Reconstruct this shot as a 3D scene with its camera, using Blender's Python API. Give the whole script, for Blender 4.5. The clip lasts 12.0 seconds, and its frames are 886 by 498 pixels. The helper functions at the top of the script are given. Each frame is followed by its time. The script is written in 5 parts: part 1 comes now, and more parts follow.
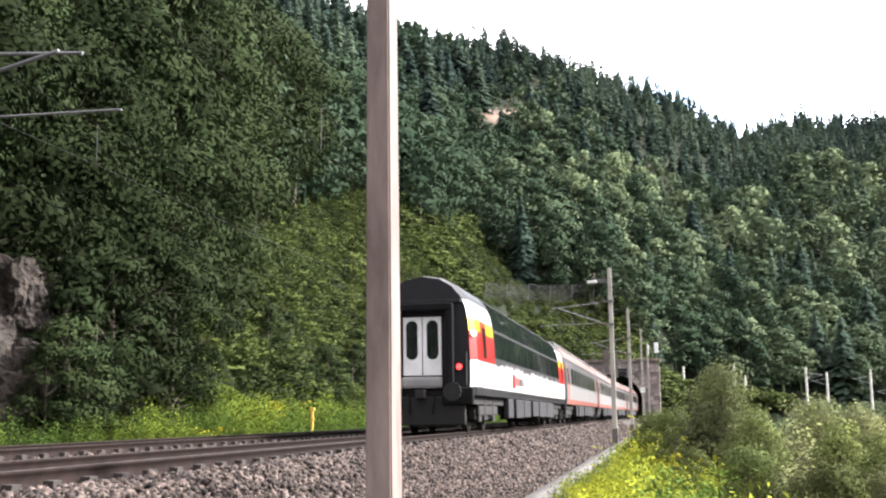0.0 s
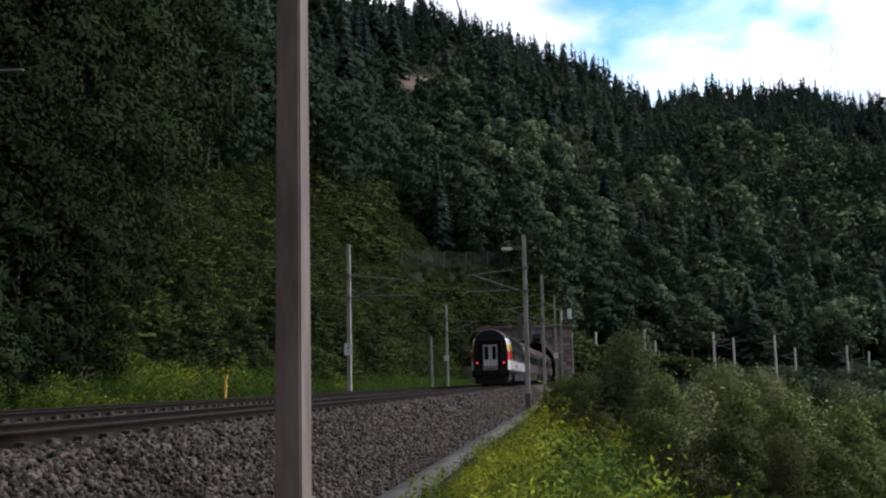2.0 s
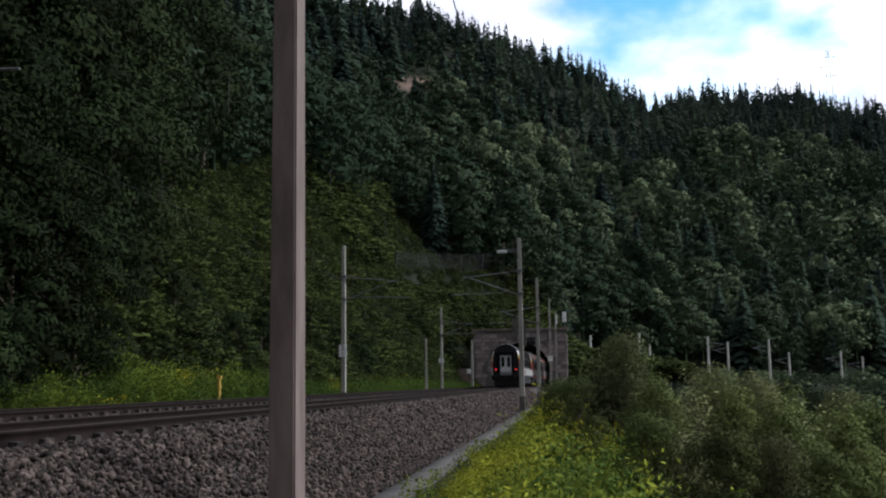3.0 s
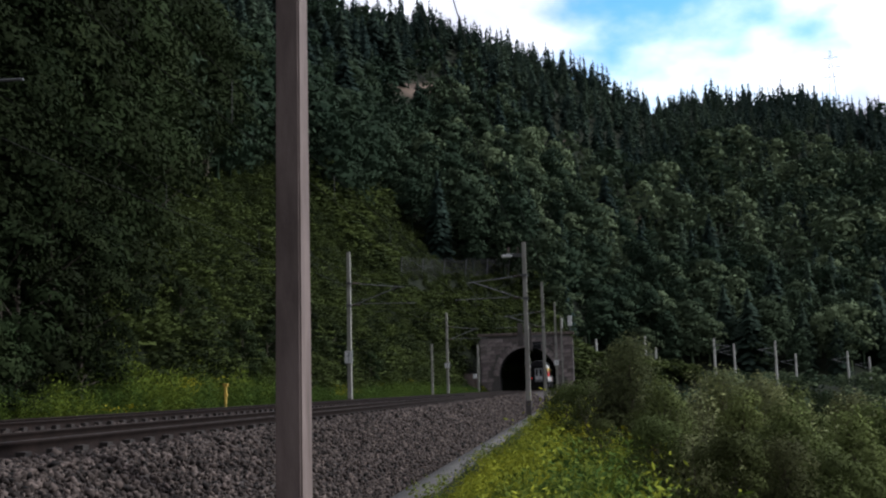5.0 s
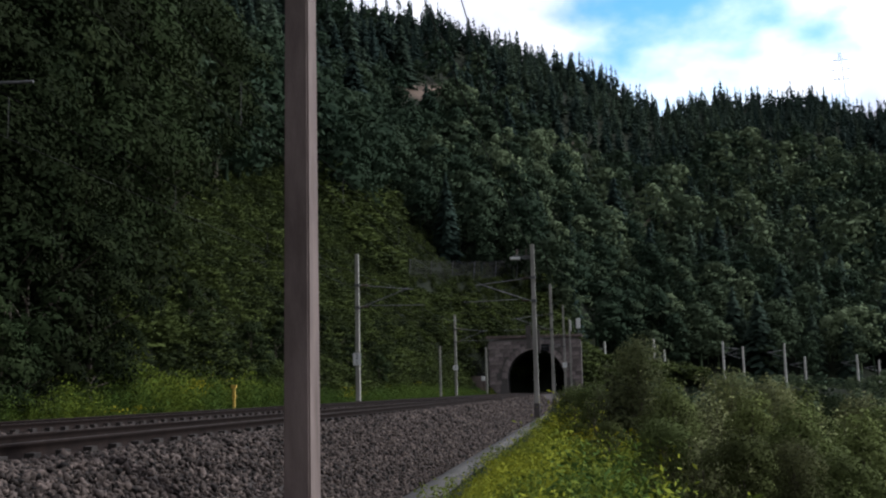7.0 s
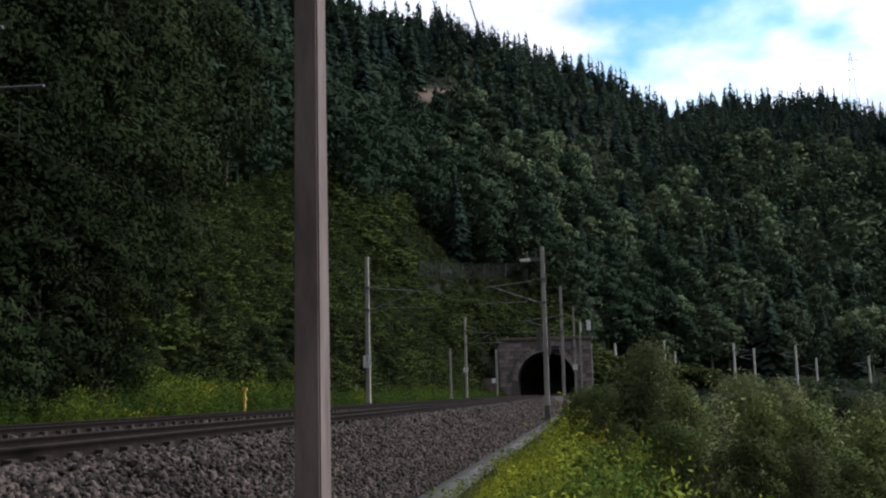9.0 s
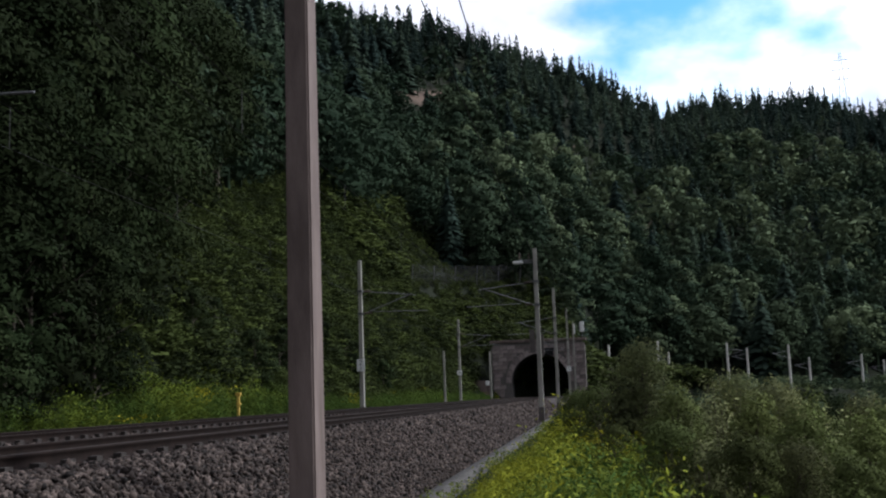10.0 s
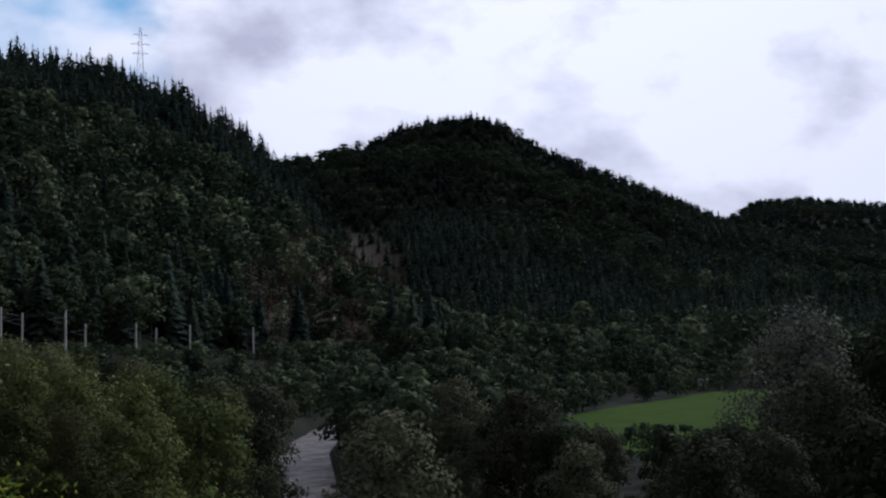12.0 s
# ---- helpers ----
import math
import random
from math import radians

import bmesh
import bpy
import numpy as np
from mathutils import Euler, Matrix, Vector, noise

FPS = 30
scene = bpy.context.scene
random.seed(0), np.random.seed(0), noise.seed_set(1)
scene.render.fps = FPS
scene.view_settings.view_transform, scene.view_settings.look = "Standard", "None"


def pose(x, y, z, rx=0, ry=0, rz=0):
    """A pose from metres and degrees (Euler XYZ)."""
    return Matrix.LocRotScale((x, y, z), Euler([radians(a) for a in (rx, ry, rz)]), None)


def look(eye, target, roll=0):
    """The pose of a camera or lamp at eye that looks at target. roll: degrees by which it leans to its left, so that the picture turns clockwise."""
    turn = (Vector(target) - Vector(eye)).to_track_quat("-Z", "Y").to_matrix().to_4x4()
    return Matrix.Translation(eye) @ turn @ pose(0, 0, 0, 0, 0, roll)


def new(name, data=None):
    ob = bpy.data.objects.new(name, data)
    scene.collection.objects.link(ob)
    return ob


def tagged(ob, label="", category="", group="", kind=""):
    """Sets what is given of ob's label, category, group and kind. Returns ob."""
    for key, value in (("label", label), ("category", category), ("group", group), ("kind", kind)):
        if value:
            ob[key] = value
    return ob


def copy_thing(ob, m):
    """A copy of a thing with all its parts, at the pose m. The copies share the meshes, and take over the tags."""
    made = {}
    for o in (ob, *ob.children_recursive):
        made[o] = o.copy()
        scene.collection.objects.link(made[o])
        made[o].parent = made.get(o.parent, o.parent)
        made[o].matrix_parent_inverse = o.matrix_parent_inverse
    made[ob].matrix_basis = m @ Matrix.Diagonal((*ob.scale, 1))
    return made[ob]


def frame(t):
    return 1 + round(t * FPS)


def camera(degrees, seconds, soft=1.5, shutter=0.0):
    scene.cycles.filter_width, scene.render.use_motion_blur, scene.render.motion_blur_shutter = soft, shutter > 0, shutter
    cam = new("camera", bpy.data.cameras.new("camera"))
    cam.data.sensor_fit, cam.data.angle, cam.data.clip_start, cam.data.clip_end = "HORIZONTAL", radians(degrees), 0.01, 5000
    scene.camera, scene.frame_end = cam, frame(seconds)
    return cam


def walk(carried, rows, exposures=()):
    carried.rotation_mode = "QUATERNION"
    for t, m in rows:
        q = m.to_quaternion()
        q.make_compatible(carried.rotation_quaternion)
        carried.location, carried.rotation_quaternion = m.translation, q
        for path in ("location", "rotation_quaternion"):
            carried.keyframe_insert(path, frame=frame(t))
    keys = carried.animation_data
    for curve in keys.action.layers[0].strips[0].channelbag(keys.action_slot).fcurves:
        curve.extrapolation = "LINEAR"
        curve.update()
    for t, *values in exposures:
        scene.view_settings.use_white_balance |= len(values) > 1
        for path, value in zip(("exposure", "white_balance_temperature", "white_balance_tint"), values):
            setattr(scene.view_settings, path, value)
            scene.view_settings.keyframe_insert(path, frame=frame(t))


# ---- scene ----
EYE = 0.41          # the eye's height over the rail heads, which lie at z = 0
PATH = [            # seconds, sideways shift, yaw, pitch, roll
    (0.0, -0.06, 4.451, 8.867, 0.737), (0.5, -0.03, 2.493, 8.082, 0.328), (1.0, -0.01, 1.554, 7.285, 1.245),
    (1.5, 0, 0.491, 7.106, 1.234), (2.0, 0, 0.0, 7.025, 1.119), (2.5, 0, -0.023, 7.01, 0.752),
    (3.0, 0, -0.252, 7.136, 0.714), (5.0, 0, -0.008, 7.419, 1.369), (5.5, 0, 0.008, 7.24, 1.514),
    (6.0, 0, 0.148, 7.29, 1.549), (6.5, 0, 0.232, 7.416, 1.459), (7.0, 0, 0.44, 7.544, 1.225),
    (9.0, 0, 0.965, 7.676, 1.338), (9.5, 0, 0.69, 7.783, 1.642), (10.0, 0, 0.565, 7.817, 1.941),
    (10.5, 0, -0.077, 7.895, 1.912), (10.6, 0, -0.66, 7.91, 1.8), (10.7, 0, -1.86, 7.92, 1.62),
    (10.8, 0, -3.62, 7.93, 1.4), (10.9, 0, -6.0, 7.935, 1.2), (11.0, 0, -8.637, 7.935, 1.013),
    (11.2, 0, -14.1, 7.7, 1.15), (11.5, 0, -22.675, 7.105, 1.452), (11.75, 0, -29.8, 6.1, 1.4),
    (12.0, 0, -36.309, 4.969, 1.348)]
EXPOSE = [(0.0, 2.15, 6450, 10), (0.3, 1.42, 6400, 10), (0.6, 0.8, 6300, 10), (0.9, 0.35, 6200, 10), (1.2, 0.0, 6100, 10), (1.5, -0.1, 6000, 9), (2.5, -0.3, 5900, 8), (10.5, -0.3, 5850, 8), (11.2, -0.48, 5800, 9), (11.6, -0.85, 5700, 11), (12.0, -1.22, 5600, 13)]
cam = camera(44.69, 12.0, soft=2.2)
walk(cam, [(t, pose(x, 0, EYE, 90 + p, 0, yaw) @ pose(0, 0, 0, 0, 0, -r)) for t, x, yaw, p, r in PATH], EXPOSE)

# ---- sky and sun ----
SUN_AZ, SUN_EL = radians(84), radians(36)      # clockwise from +y


def make_world():
    w = bpy.data.worlds.new("sky")
    scene.world = w
    w.use_nodes = True
    nt = w.node_tree
    nt.nodes.clear()
    N, L = nt.nodes.new, nt.links.new
    out, bg = N("ShaderNodeOutputWorld"), N("ShaderNodeBackground")
    sky = N("ShaderNodeTexSky")
    sky.sky_type, sky.sun_disc = "NISHITA", False
    sky.sun_elevation, sky.sun_rotation = SUN_EL, SUN_AZ
    gain = N("ShaderNodeVectorMath")
    gain.operation = "MULTIPLY"
    gain.inputs[1].default_value = (0.16, 0.27, 0.29)
    L(sky.outputs["Color"], gain.inputs[0])
    co = N("ShaderNodeTexCoord")
    mp = N("ShaderNodeMapping")
    mp.inputs["Scale"].default_value = (1, 1, 1.7)
    mp.inputs["Location"].default_value = (0.31, 0.12, 0.0)
    L(co.outputs["Generated"], mp.inputs["Vector"])
    n1 = N("ShaderNodeTexNoise")
    n1.inputs["Scale"].default_value, n1.inputs["Detail"].default_value, n1.inputs["Roughness"].default_value = 6.0, 7, 0.5
    n2 = N("ShaderNodeTexNoise")
    n2.inputs["Scale"].default_value, n2.inputs["Detail"].default_value, n2.inputs["Roughness"].default_value = 6.0, 8, 0.52
    L(mp.outputs["Vector"], n1.inputs["Vector"])
    L(mp.outputs["Vector"], n2.inputs["Vector"])

    def math_node(op, a, b):
        m = N("ShaderNodeMath")
        m.operation = op
        for k, v in enumerate((a, b)):
            if isinstance(v, (int, float)):
                m.inputs[k].default_value = v
            else:
                L(v, m.inputs[k])
        return m.outputs["Value"]

    def toward(az, el):
        d = N("ShaderNodeVectorMath")
        d.operation = "DOT_PRODUCT"
        L(co.outputs["Generated"], d.inputs[0])
        d.inputs[1].default_value = (math.sin(az) * math.cos(el), math.cos(az) * math.cos(el), math.sin(el))
        return d.outputs["Value"]
    # breaks in the cloud: one wide gap over the ridge, smaller ones by chance
    gap = math_node("SMOOTH_MIN", math_node("SUBTRACT", 1.0, toward(radians(13.8), radians(18.6))), 0.03)
    gap.node.inputs[2].default_value = 0.01
    ragged = math_node("ADD", math_node("MULTIPLY", gap, 13.0), math_node("MULTIPLY", n1.outputs["Fac"], 0.42))
    cover = N("ShaderNodeMapRange")
    cover.interpolation_type = "SMOOTHSTEP"
    cover.inputs["From Min"].default_value, cover.inputs["From Max"].default_value = 0.225, 0.36
    L(ragged, cover.inputs["Value"])
    ramp = N("ShaderNodeValToRGB")
    ramp.color_ramp.elements[0].position, ramp.color_ramp.elements[0].color = 0.35, (1.1, 1.06, 1.22, 1)
    ramp.color_ramp.elements[1].position, ramp.color_ramp.elements[1].color = 0.55, (1.98, 1.92, 1.99, 1)
    L(n2.outputs["Fac"], ramp.inputs["Fac"])
    # thin bright cloud over the valley ahead; unseen sky behind dimmed to darken sides facing the eye
    lit = math_node("ADD", 0.2, math_node("MULTIPLY", math_node("POWER", math_node("MULTIPLY_ADD", toward(radians(42), radians(35)), 0.5), 3.2), 1.02))
    lit.node.inputs[1].links[0].from_node.inputs[0].links[0].from_node.inputs[0].links[0].from_node.inputs[2].default_value = 0.5
    shade = N("ShaderNodeVectorMath")
    shade.operation = "SCALE"
    L(ramp.outputs["Color"], shade.inputs[0])
    L(lit, shade.inputs["Scale"])
    mix = N("ShaderNodeMix")
    mix.data_type = "RGBA"
    L(cover.outputs["Result"], mix.inputs["Factor"])
    L(gain.outputs["Vector"], mix.inputs["A"])
    L(shade.outputs["Vector"], mix.inputs["B"])
    L(mix.outputs["Result"], bg.inputs["Color"])
    bg.inputs["Strength"].default_value = 1.0
    L(bg.outputs["Background"], out.inputs["Surface"])


make_world()
sun = new("sun", bpy.data.lights.new("sun", "SUN"))
sun.data.energy, sun.data.angle, sun.data.color = 3.6, radians(10), (1.0, 0.96, 0.9)
sun.matrix_world = look((0, 0, 0), (-math.sin(SUN_AZ) * math.cos(SUN_EL), -math.cos(SUN_AZ) * math.cos(SUN_EL), -math.sin(SUN_EL)))

# ---- materials ----


def mat(name, col, col2=None, rough=0.7, metal=0.0, scale=4.0, bump=0.0, bump_scale=None, spread=0.0, tint=None, leaf=0.0, spec=0.5,
        stretch=(1, 1, 1), vary=0.0, bdist=0.02):
    """Procedural surface: two colours by two octaves of noise, relief, random per piece, per-tree tint, leaf translucency."""
    m = bpy.data.materials.new(name)
    m.use_nodes = True
    nt = m.node_tree
    N, L = nt.nodes.new, nt.links.new
    b = nt.nodes["Principled BSDF"]
    b.inputs["Roughness"].default_value, b.inputs["Metallic"].default_value = rough, metal
    b.inputs["Specular IOR Level"].default_value = spec
    col2 = col2 or tuple(c * 0.72 for c in col)
    co = N("ShaderNodeTexCoord")
    mp = N("ShaderNodeMapping")
    mp.inputs["Scale"].default_value = stretch
    L(co.outputs["Object"], mp.inputs["Vector"])
    n = N("ShaderNodeTexNoise")
    n.inputs["Scale"].default_value, n.inputs["Detail"].default_value, n.inputs["Roughness"].default_value = scale, 8, 0.62
    L(mp.outputs["Vector"], n.inputs["Vector"])
    r = N("ShaderNodeMapRange")
    r.inputs["From Min"].default_value, r.inputs["From Max"].default_value = 0.34, 0.66
    L(n.outputs["Fac"], r.inputs["Value"])
    mx = N("ShaderNodeMix")
    mx.data_type = "RGBA"
    mx.inputs["A"].default_value, mx.inputs["B"].default_value = (*col2, 1), (*col, 1)
    L(r.outputs["Result"], mx.inputs["Factor"])
    colour = mx.outputs["Result"]
    if spread:
        g = N("ShaderNodeNewGeometry")
        mr = N("ShaderNodeMapRange")
        mr.inputs["To Min"].default_value, mr.inputs["To Max"].default_value = 1 - spread, 1 + spread
        L(g.outputs["Random Per Island"], mr.inputs["Value"])
        hv = N("ShaderNodeHueSaturation")
        L(mr.outputs["Result"], hv.inputs["Value"])
        L(colour, hv.inputs["Color"])
        colour = hv.outputs["Color"]
    if tint:
        at = N("ShaderNodeAttribute")
        at.attribute_name = "tint"
        m2 = N("ShaderNodeMix")
        m2.data_type = "RGBA"
        m2.inputs["B"].default_value = (*tint, 1)
        L(at.outputs["Fac"], m2.inputs["Factor"])
        L(colour, m2.inputs["A"])
        colour = m2.outputs["Result"]
    if vary:
        oi = N("ShaderNodeObjectInfo")
        mr = N("ShaderNodeMapRange")
        mr.inputs["To Min"].default_value, mr.inputs["To Max"].default_value = 1 - vary, 1 + vary
        L(oi.outputs["Random"], mr.inputs["Value"])
        hv = N("ShaderNodeHueSaturation")
        hue = N("ShaderNodeMath")
        hue.operation = "PINGPONG"
        hue.inputs[1].default_value = 0.03
        shift = N("ShaderNodeMath")
        shift.inputs[1].default_value = 0.484
        L(oi.outputs["Random"], hue.inputs[0])
        L(hue.outputs["Value"], shift.inputs[0])
        L(shift.outputs["Value"], hv.inputs["Hue"])
        L(mr.outputs["Result"], hv.inputs["Value"])
        L(colour, hv.inputs["Color"])
        colour = hv.outputs["Color"]
    L(colour, b.inputs["Base Color"])
    if bump:
        bn = N("ShaderNodeTexNoise")
        bn.inputs["Scale"].default_value, bn.inputs["Detail"].default_value = bump_scale or scale * 6, 6
        L(mp.outputs["Vector"], bn.inputs["Vector"])
        bp = N("ShaderNodeBump")
        bp.inputs["Strength"].default_value, bp.inputs["Distance"].default_value = bump, bdist
        L(bn.outputs["Fac"], bp.inputs["Height"])
        L(bp.outputs["Normal"], b.inputs["Normal"])
    if leaf:
        tr = N("ShaderNodeBsdfTranslucent")
        L(colour, tr.inputs["Color"])
        ms = N("ShaderNodeMixShader")
        ms.inputs["Fac"].default_value = leaf
        L(b.outputs["BSDF"], ms.inputs[1])
        L(tr.outputs["BSDF"], ms.inputs[2])
        L(ms.outputs["Shader"], nt.nodes["Material Output"].inputs["Surface"])
    return m


# Dark litter taken near black: the shade under the trees is put in too.
M_GROUND = mat("forest_floor_with_shade", (0.017, 0.021, 0.011), (0.009, 0.012, 0.007), 0.95, scale=0.12, bump=0.6, bump_scale=1.5, spec=0.1, tint=(0.17, 0.125, 0.1))
M_ROCK = mat("bare_rock", (0.042, 0.031, 0.025), (0.013, 0.01, 0.008), 0.9, scale=1.6, bump=1.0, bump_scale=5, bdist=0.25)
M_BALLAST = mat("ballast_bed", (0.07, 0.058, 0.053), (0.022, 0.019, 0.018), 0.95, scale=14, bump=1.0, bump_scale=22, spec=0.2)
M_STONE = mat("ballast_stone", (0.095, 0.073, 0.064), (0.016, 0.0125, 0.011), 0.9, scale=14, spread=0.9, spec=0.2)
M_RAIL = mat("rusty_rail_steel", (0.02, 0.013, 0.011), (0.01, 0.007, 0.006), 0.9, scale=6, bump=0.2, spec=0.1)
M_RAILTOP = mat("worn_rail_head", (0.05, 0.041, 0.037), (0.03, 0.025, 0.022), 0.7, 0.0, scale=8, spec=0.2)
M_CONC = mat("weathered_concrete", (0.235, 0.182, 0.166), (0.118, 0.089, 0.08), 0.85, scale=2.6, bump=0.25, bump_scale=60, stretch=(1, 1, 0.25), spec=0.3)
M_PALE = mat("pale_mast_concrete", (0.4, 0.385, 0.345), (0.27, 0.26, 0.23), 0.85, scale=2.2, bump=0.25, bump_scale=50, stretch=(1, 1, 0.25), spec=0.3)
M_PATH = mat("path_slab_concrete", (0.1, 0.09, 0.08), (0.042, 0.038, 0.033), 0.9, scale=2.4, bump=0.4, bump_scale=30)
M_MASONRY = mat("portal_stone", (0.36, 0.3, 0.285), (0.15, 0.12, 0.113), 0.9, scale=1.6, bump=0.6, bump_scale=14, vary=0.4)
M_MORTAR = mat("dark_mortar", (0.16, 0.145, 0.135), None, 0.95, scale=3, bump=0.5)
# one near-black colour for the whole bore
M_TUNNEL = mat("dark_tunnel_surface", (0.03, 0.028, 0.026), None, 0.95, scale=1)
M_CONIFER = mat("spruce_needles", (0.03, 0.048, 0.039), (0.016, 0.029, 0.026), 0.9, scale=0.05, spread=0.12, tint=(0.06, 0.085, 0.055), leaf=0.1, spec=0.04)
M_BROAD = mat("broad_leaves", (0.03, 0.047, 0.027), (0.016, 0.029, 0.018), 0.9, scale=0.05, spread=0.12, tint=(0.13, 0.165, 0.09), leaf=0.15, spec=0.04)
# Leaf colour darker than leaves are; it holds the wooded bank's deep shade.
M_TREE = mat("shade_dark_broad_leaves", (0.0135, 0.0225, 0.0095), (0.0048, 0.009, 0.004), 0.9, scale=0.25, spread=0.2, tint=(0.045, 0.058, 0.022), leaf=0.12, spec=0.04, vary=0.5)
M_BARK = mat("bark", (0.12, 0.095, 0.075), (0.06, 0.05, 0.04), 0.95, scale=3, bump=0.6)

# ---- the lie of the line ----


def track_x(y):
    """Centre line of the track nearest to the eye."""
    return -6.35 + 0.122 * y + 2.4e-4 * max(0.0, y - 100) ** 2


def track_dir(y):
    return math.atan(0.122 + 4.8e-4 * max(0.0, y - 100))


def on_track(y, u, z=0.0):
    """A point u metres to the right of the centre line."""
    a = track_dir(y)
    return Vector((track_x(y) + u * math.cos(a), y - u * math.sin(a), z))


SPACING = 4.7       # left track lies this far to the left
PORTAL_Y = 165.0
RIVER = [(20, 20), (38, 60), (50, 92), (68, 125), (92, 156), (135, 185), (200, 195), (300, 190)]

# ridge lines: azimuth (degrees, clockwise), elevation of the tree tops, distance
RIDGE = [(-180, 12, 500), (-120, 16, 400), (-70, 24, 300), (-40, 26, 300), (-15, 23.5, 380), (-6.6, 20.9, 430), (-2.3, 20.4, 450), (-0.5, 20.2, 460), (1.6, 19.4, 475),
         (3.9, 18.5, 490), (6.9, 17.5, 510), (8.9, 16.7, 525), (9.8, 15.9, 530), (11.4, 15.0, 560), (14.2, 15.4, 600), (16.7, 14.9, 620),
         (19, 14.9, 630), (21.3, 13.8, 640), (22.6, 13.8, 640), (23.2, 12.9, 650), (25, 12.4, 650), (26.7, 11.0, 650), (29, 8.2, 640),
         (32, 5.0, 600), (36, 1.5, 520), (42, -1.5, 420), (60, -2, 400), (110, -1, 400), (180, 12, 500)]
HILL = [(-180, 5), (20, 4), (26, 9.0), (28, 10.0), (29.7, 10.05), (32.1, 10.6), (33.9, 11.45), (36, 11.9), (38, 12.0), (39.4, 11.7), (41.8, 10.2),
        (44.7, 8.9), (47.3, 7.9), (49.9, 6.6), (52, 5.6), (56, 4.2), (62, 3), (80, 5), (180, 5)]
FARHILL = [(-180, 7), (40, 4), (48, 5.5), (51.5, 6.2), (52.7, 6.85), (55, 6.9), (58.6, 6.35), (64, 6.6), (90, 8), (180, 7)]
AZ_R, EL_R, D_R = (np.array(c, float) for c in zip(*RIDGE))
AZ_H, EL_H = (np.array(c, float) for c in zip(*HILL))
AZ_F, EL_F = (np.array(c, float) for c in zip(*FARHILL))
D_H, D_F = 1050.0, 2100.0


def smooth(a, b, v):
    t = np.clip((v - a) / (b - a), 0, 1)
    return t * t * (3 - 2 * t)


def river_gap(x, y):
    best = np.full(np.shape(x), 1e9)
    for (ax, ay), (bx, by) in zip(RIVER[:-1], RIVER[1:]):
        dx, dy = bx - ax, by - ay
        t = np.clip(((x - ax) * dx + (y - ay) * dy) / (dx * dx + dy * dy), 0, 1)
        best = np.minimum(best, np.hypot(x - ax - t * dx, y - ay - t * dy))
    return best


def wobble(x, y, s):
    return np.sin(x / s + 1.3 * np.sin(y / s * 0.7)) * np.cos(y / s * 1.1 + 0.8 * np.sin(x / s * 0.6))


def height(x, y):
    """The ground, as numpy arrays."""
    x, y = np.asarray(x, float), np.asarray(y, float)
    az, d = np.degrees(np.arctan2(x, y)), np.hypot(x, y) + 1e-6
    tx = -6.35 + 0.122 * y + 2.4e-4 * np.maximum(0, y - 100) ** 2
    u = (x - tx) * 0.993
    # valley side on the right, bank on the left
    right = -1.25 - 0.5 * np.maximum(0, u - 6.5) + 0.5 * wobble(x, y, 9) * smooth(7, 14, u)
    floor = -11.6 + 0.3 * wobble(x, y, 17) - 2.8 * (1 - smooth(2.6, 5.6, river_gap(x, y)))
    right = np.maximum(right, floor)
    v = -u - 12.0
    bank_h = np.interp(y, [-60, 0, 25, 45, 60, 80, 110, 150, 170], [12, 12, 12, 12.5, 14, 17, 18.5, 17.5, 15])
    left = -0.35 + np.minimum(np.maximum(v, 0) * 1.3, bank_h) + 0.3 * np.maximum(v - bank_h / 1.3, 0) + 0.5 * wobble(x, y, 7) * smooth(1, 6, v)
    near = np.where(u > 3.75, right, np.where(v > 0, left, -1.75 + 1.4 * smooth(-7.6, -9.2, u)))
    # mountain behind the portal
    el, dr = np.interp(az, AZ_R, EL_R), np.interp(az, AZ_R, D_R)
    top = np.maximum(dr * np.tan(np.radians(el)) - 9.5, -11.3)
    d0 = np.interp(az, [-180, -60, -25, -8, 0, 8, 20, 30, 60, 180], [60, 60, 75, 120, 172, 190, 215, 300, 330, 100])
    d0 = np.where((az > 5) & (az < 34), np.interp(az, [5, 8, 14, 20, 27, 34], [184, 226, 248, 262, 318, 322]), d0)
    z0 = np.interp(az, [-180, -25, -8, 0, 3, 8, 12, 30, 60, 180], [5, 18, 18, 9.5, 9.5, 3.2, 1.6, -4, -11, 0])
    t = np.clip((d - d0) / (dr - d0), 0, 1.25)
    mount = z0 + (top - z0) * np.where(t < 1, t ** 1.05, 1 - (t - 1) * 0.8) + 3.5 * wobble(x, y, 38) * smooth(0.03, 0.25, t) * smooth(1.0, 0.8, t)
    edge = np.interp(az, [4, 8, 30, 36], [0.0, 30, 30, 0.0])
    w = smooth(0, 1, (d + edge - d0 * 0.93) / (d0 * 0.07))
    z = near * (1 - w) + np.maximum(mount, np.minimum(near, mount + 2)) * w
    for azs, els, dd in ((AZ_H, EL_H, D_H), (AZ_F, EL_F, D_F)):
        tp = dd * np.tan(np.radians(np.interp(az, azs, els))) - 5.5
        s = np.clip((d - dd * 0.4) / (dd * 0.6), 0, 1.3)
        lump = -11 + (tp + 11) * np.where(s < 1, s ** 1.15, 1 - (s - 1) * 0.7) + dd * 0.006 * wobble(x, y, dd * 0.06) * smooth(0.1, 0.4, s) * smooth(1.0, 0.85, s)
        z = np.where(s > 0, np.maximum(z, lump), z)
    # the tunnel's cutting
    bore = (np.abs(u + SPACING / 2) < 6.2) & (y > 150) & (y < 300)
    z = np.where(bore & (y < PORTAL_Y + 2), np.minimum(z, -0.75), z)
    return z


def ground_z(x, y):
    return float(height(x, y))


# ---- mesh helpers ----


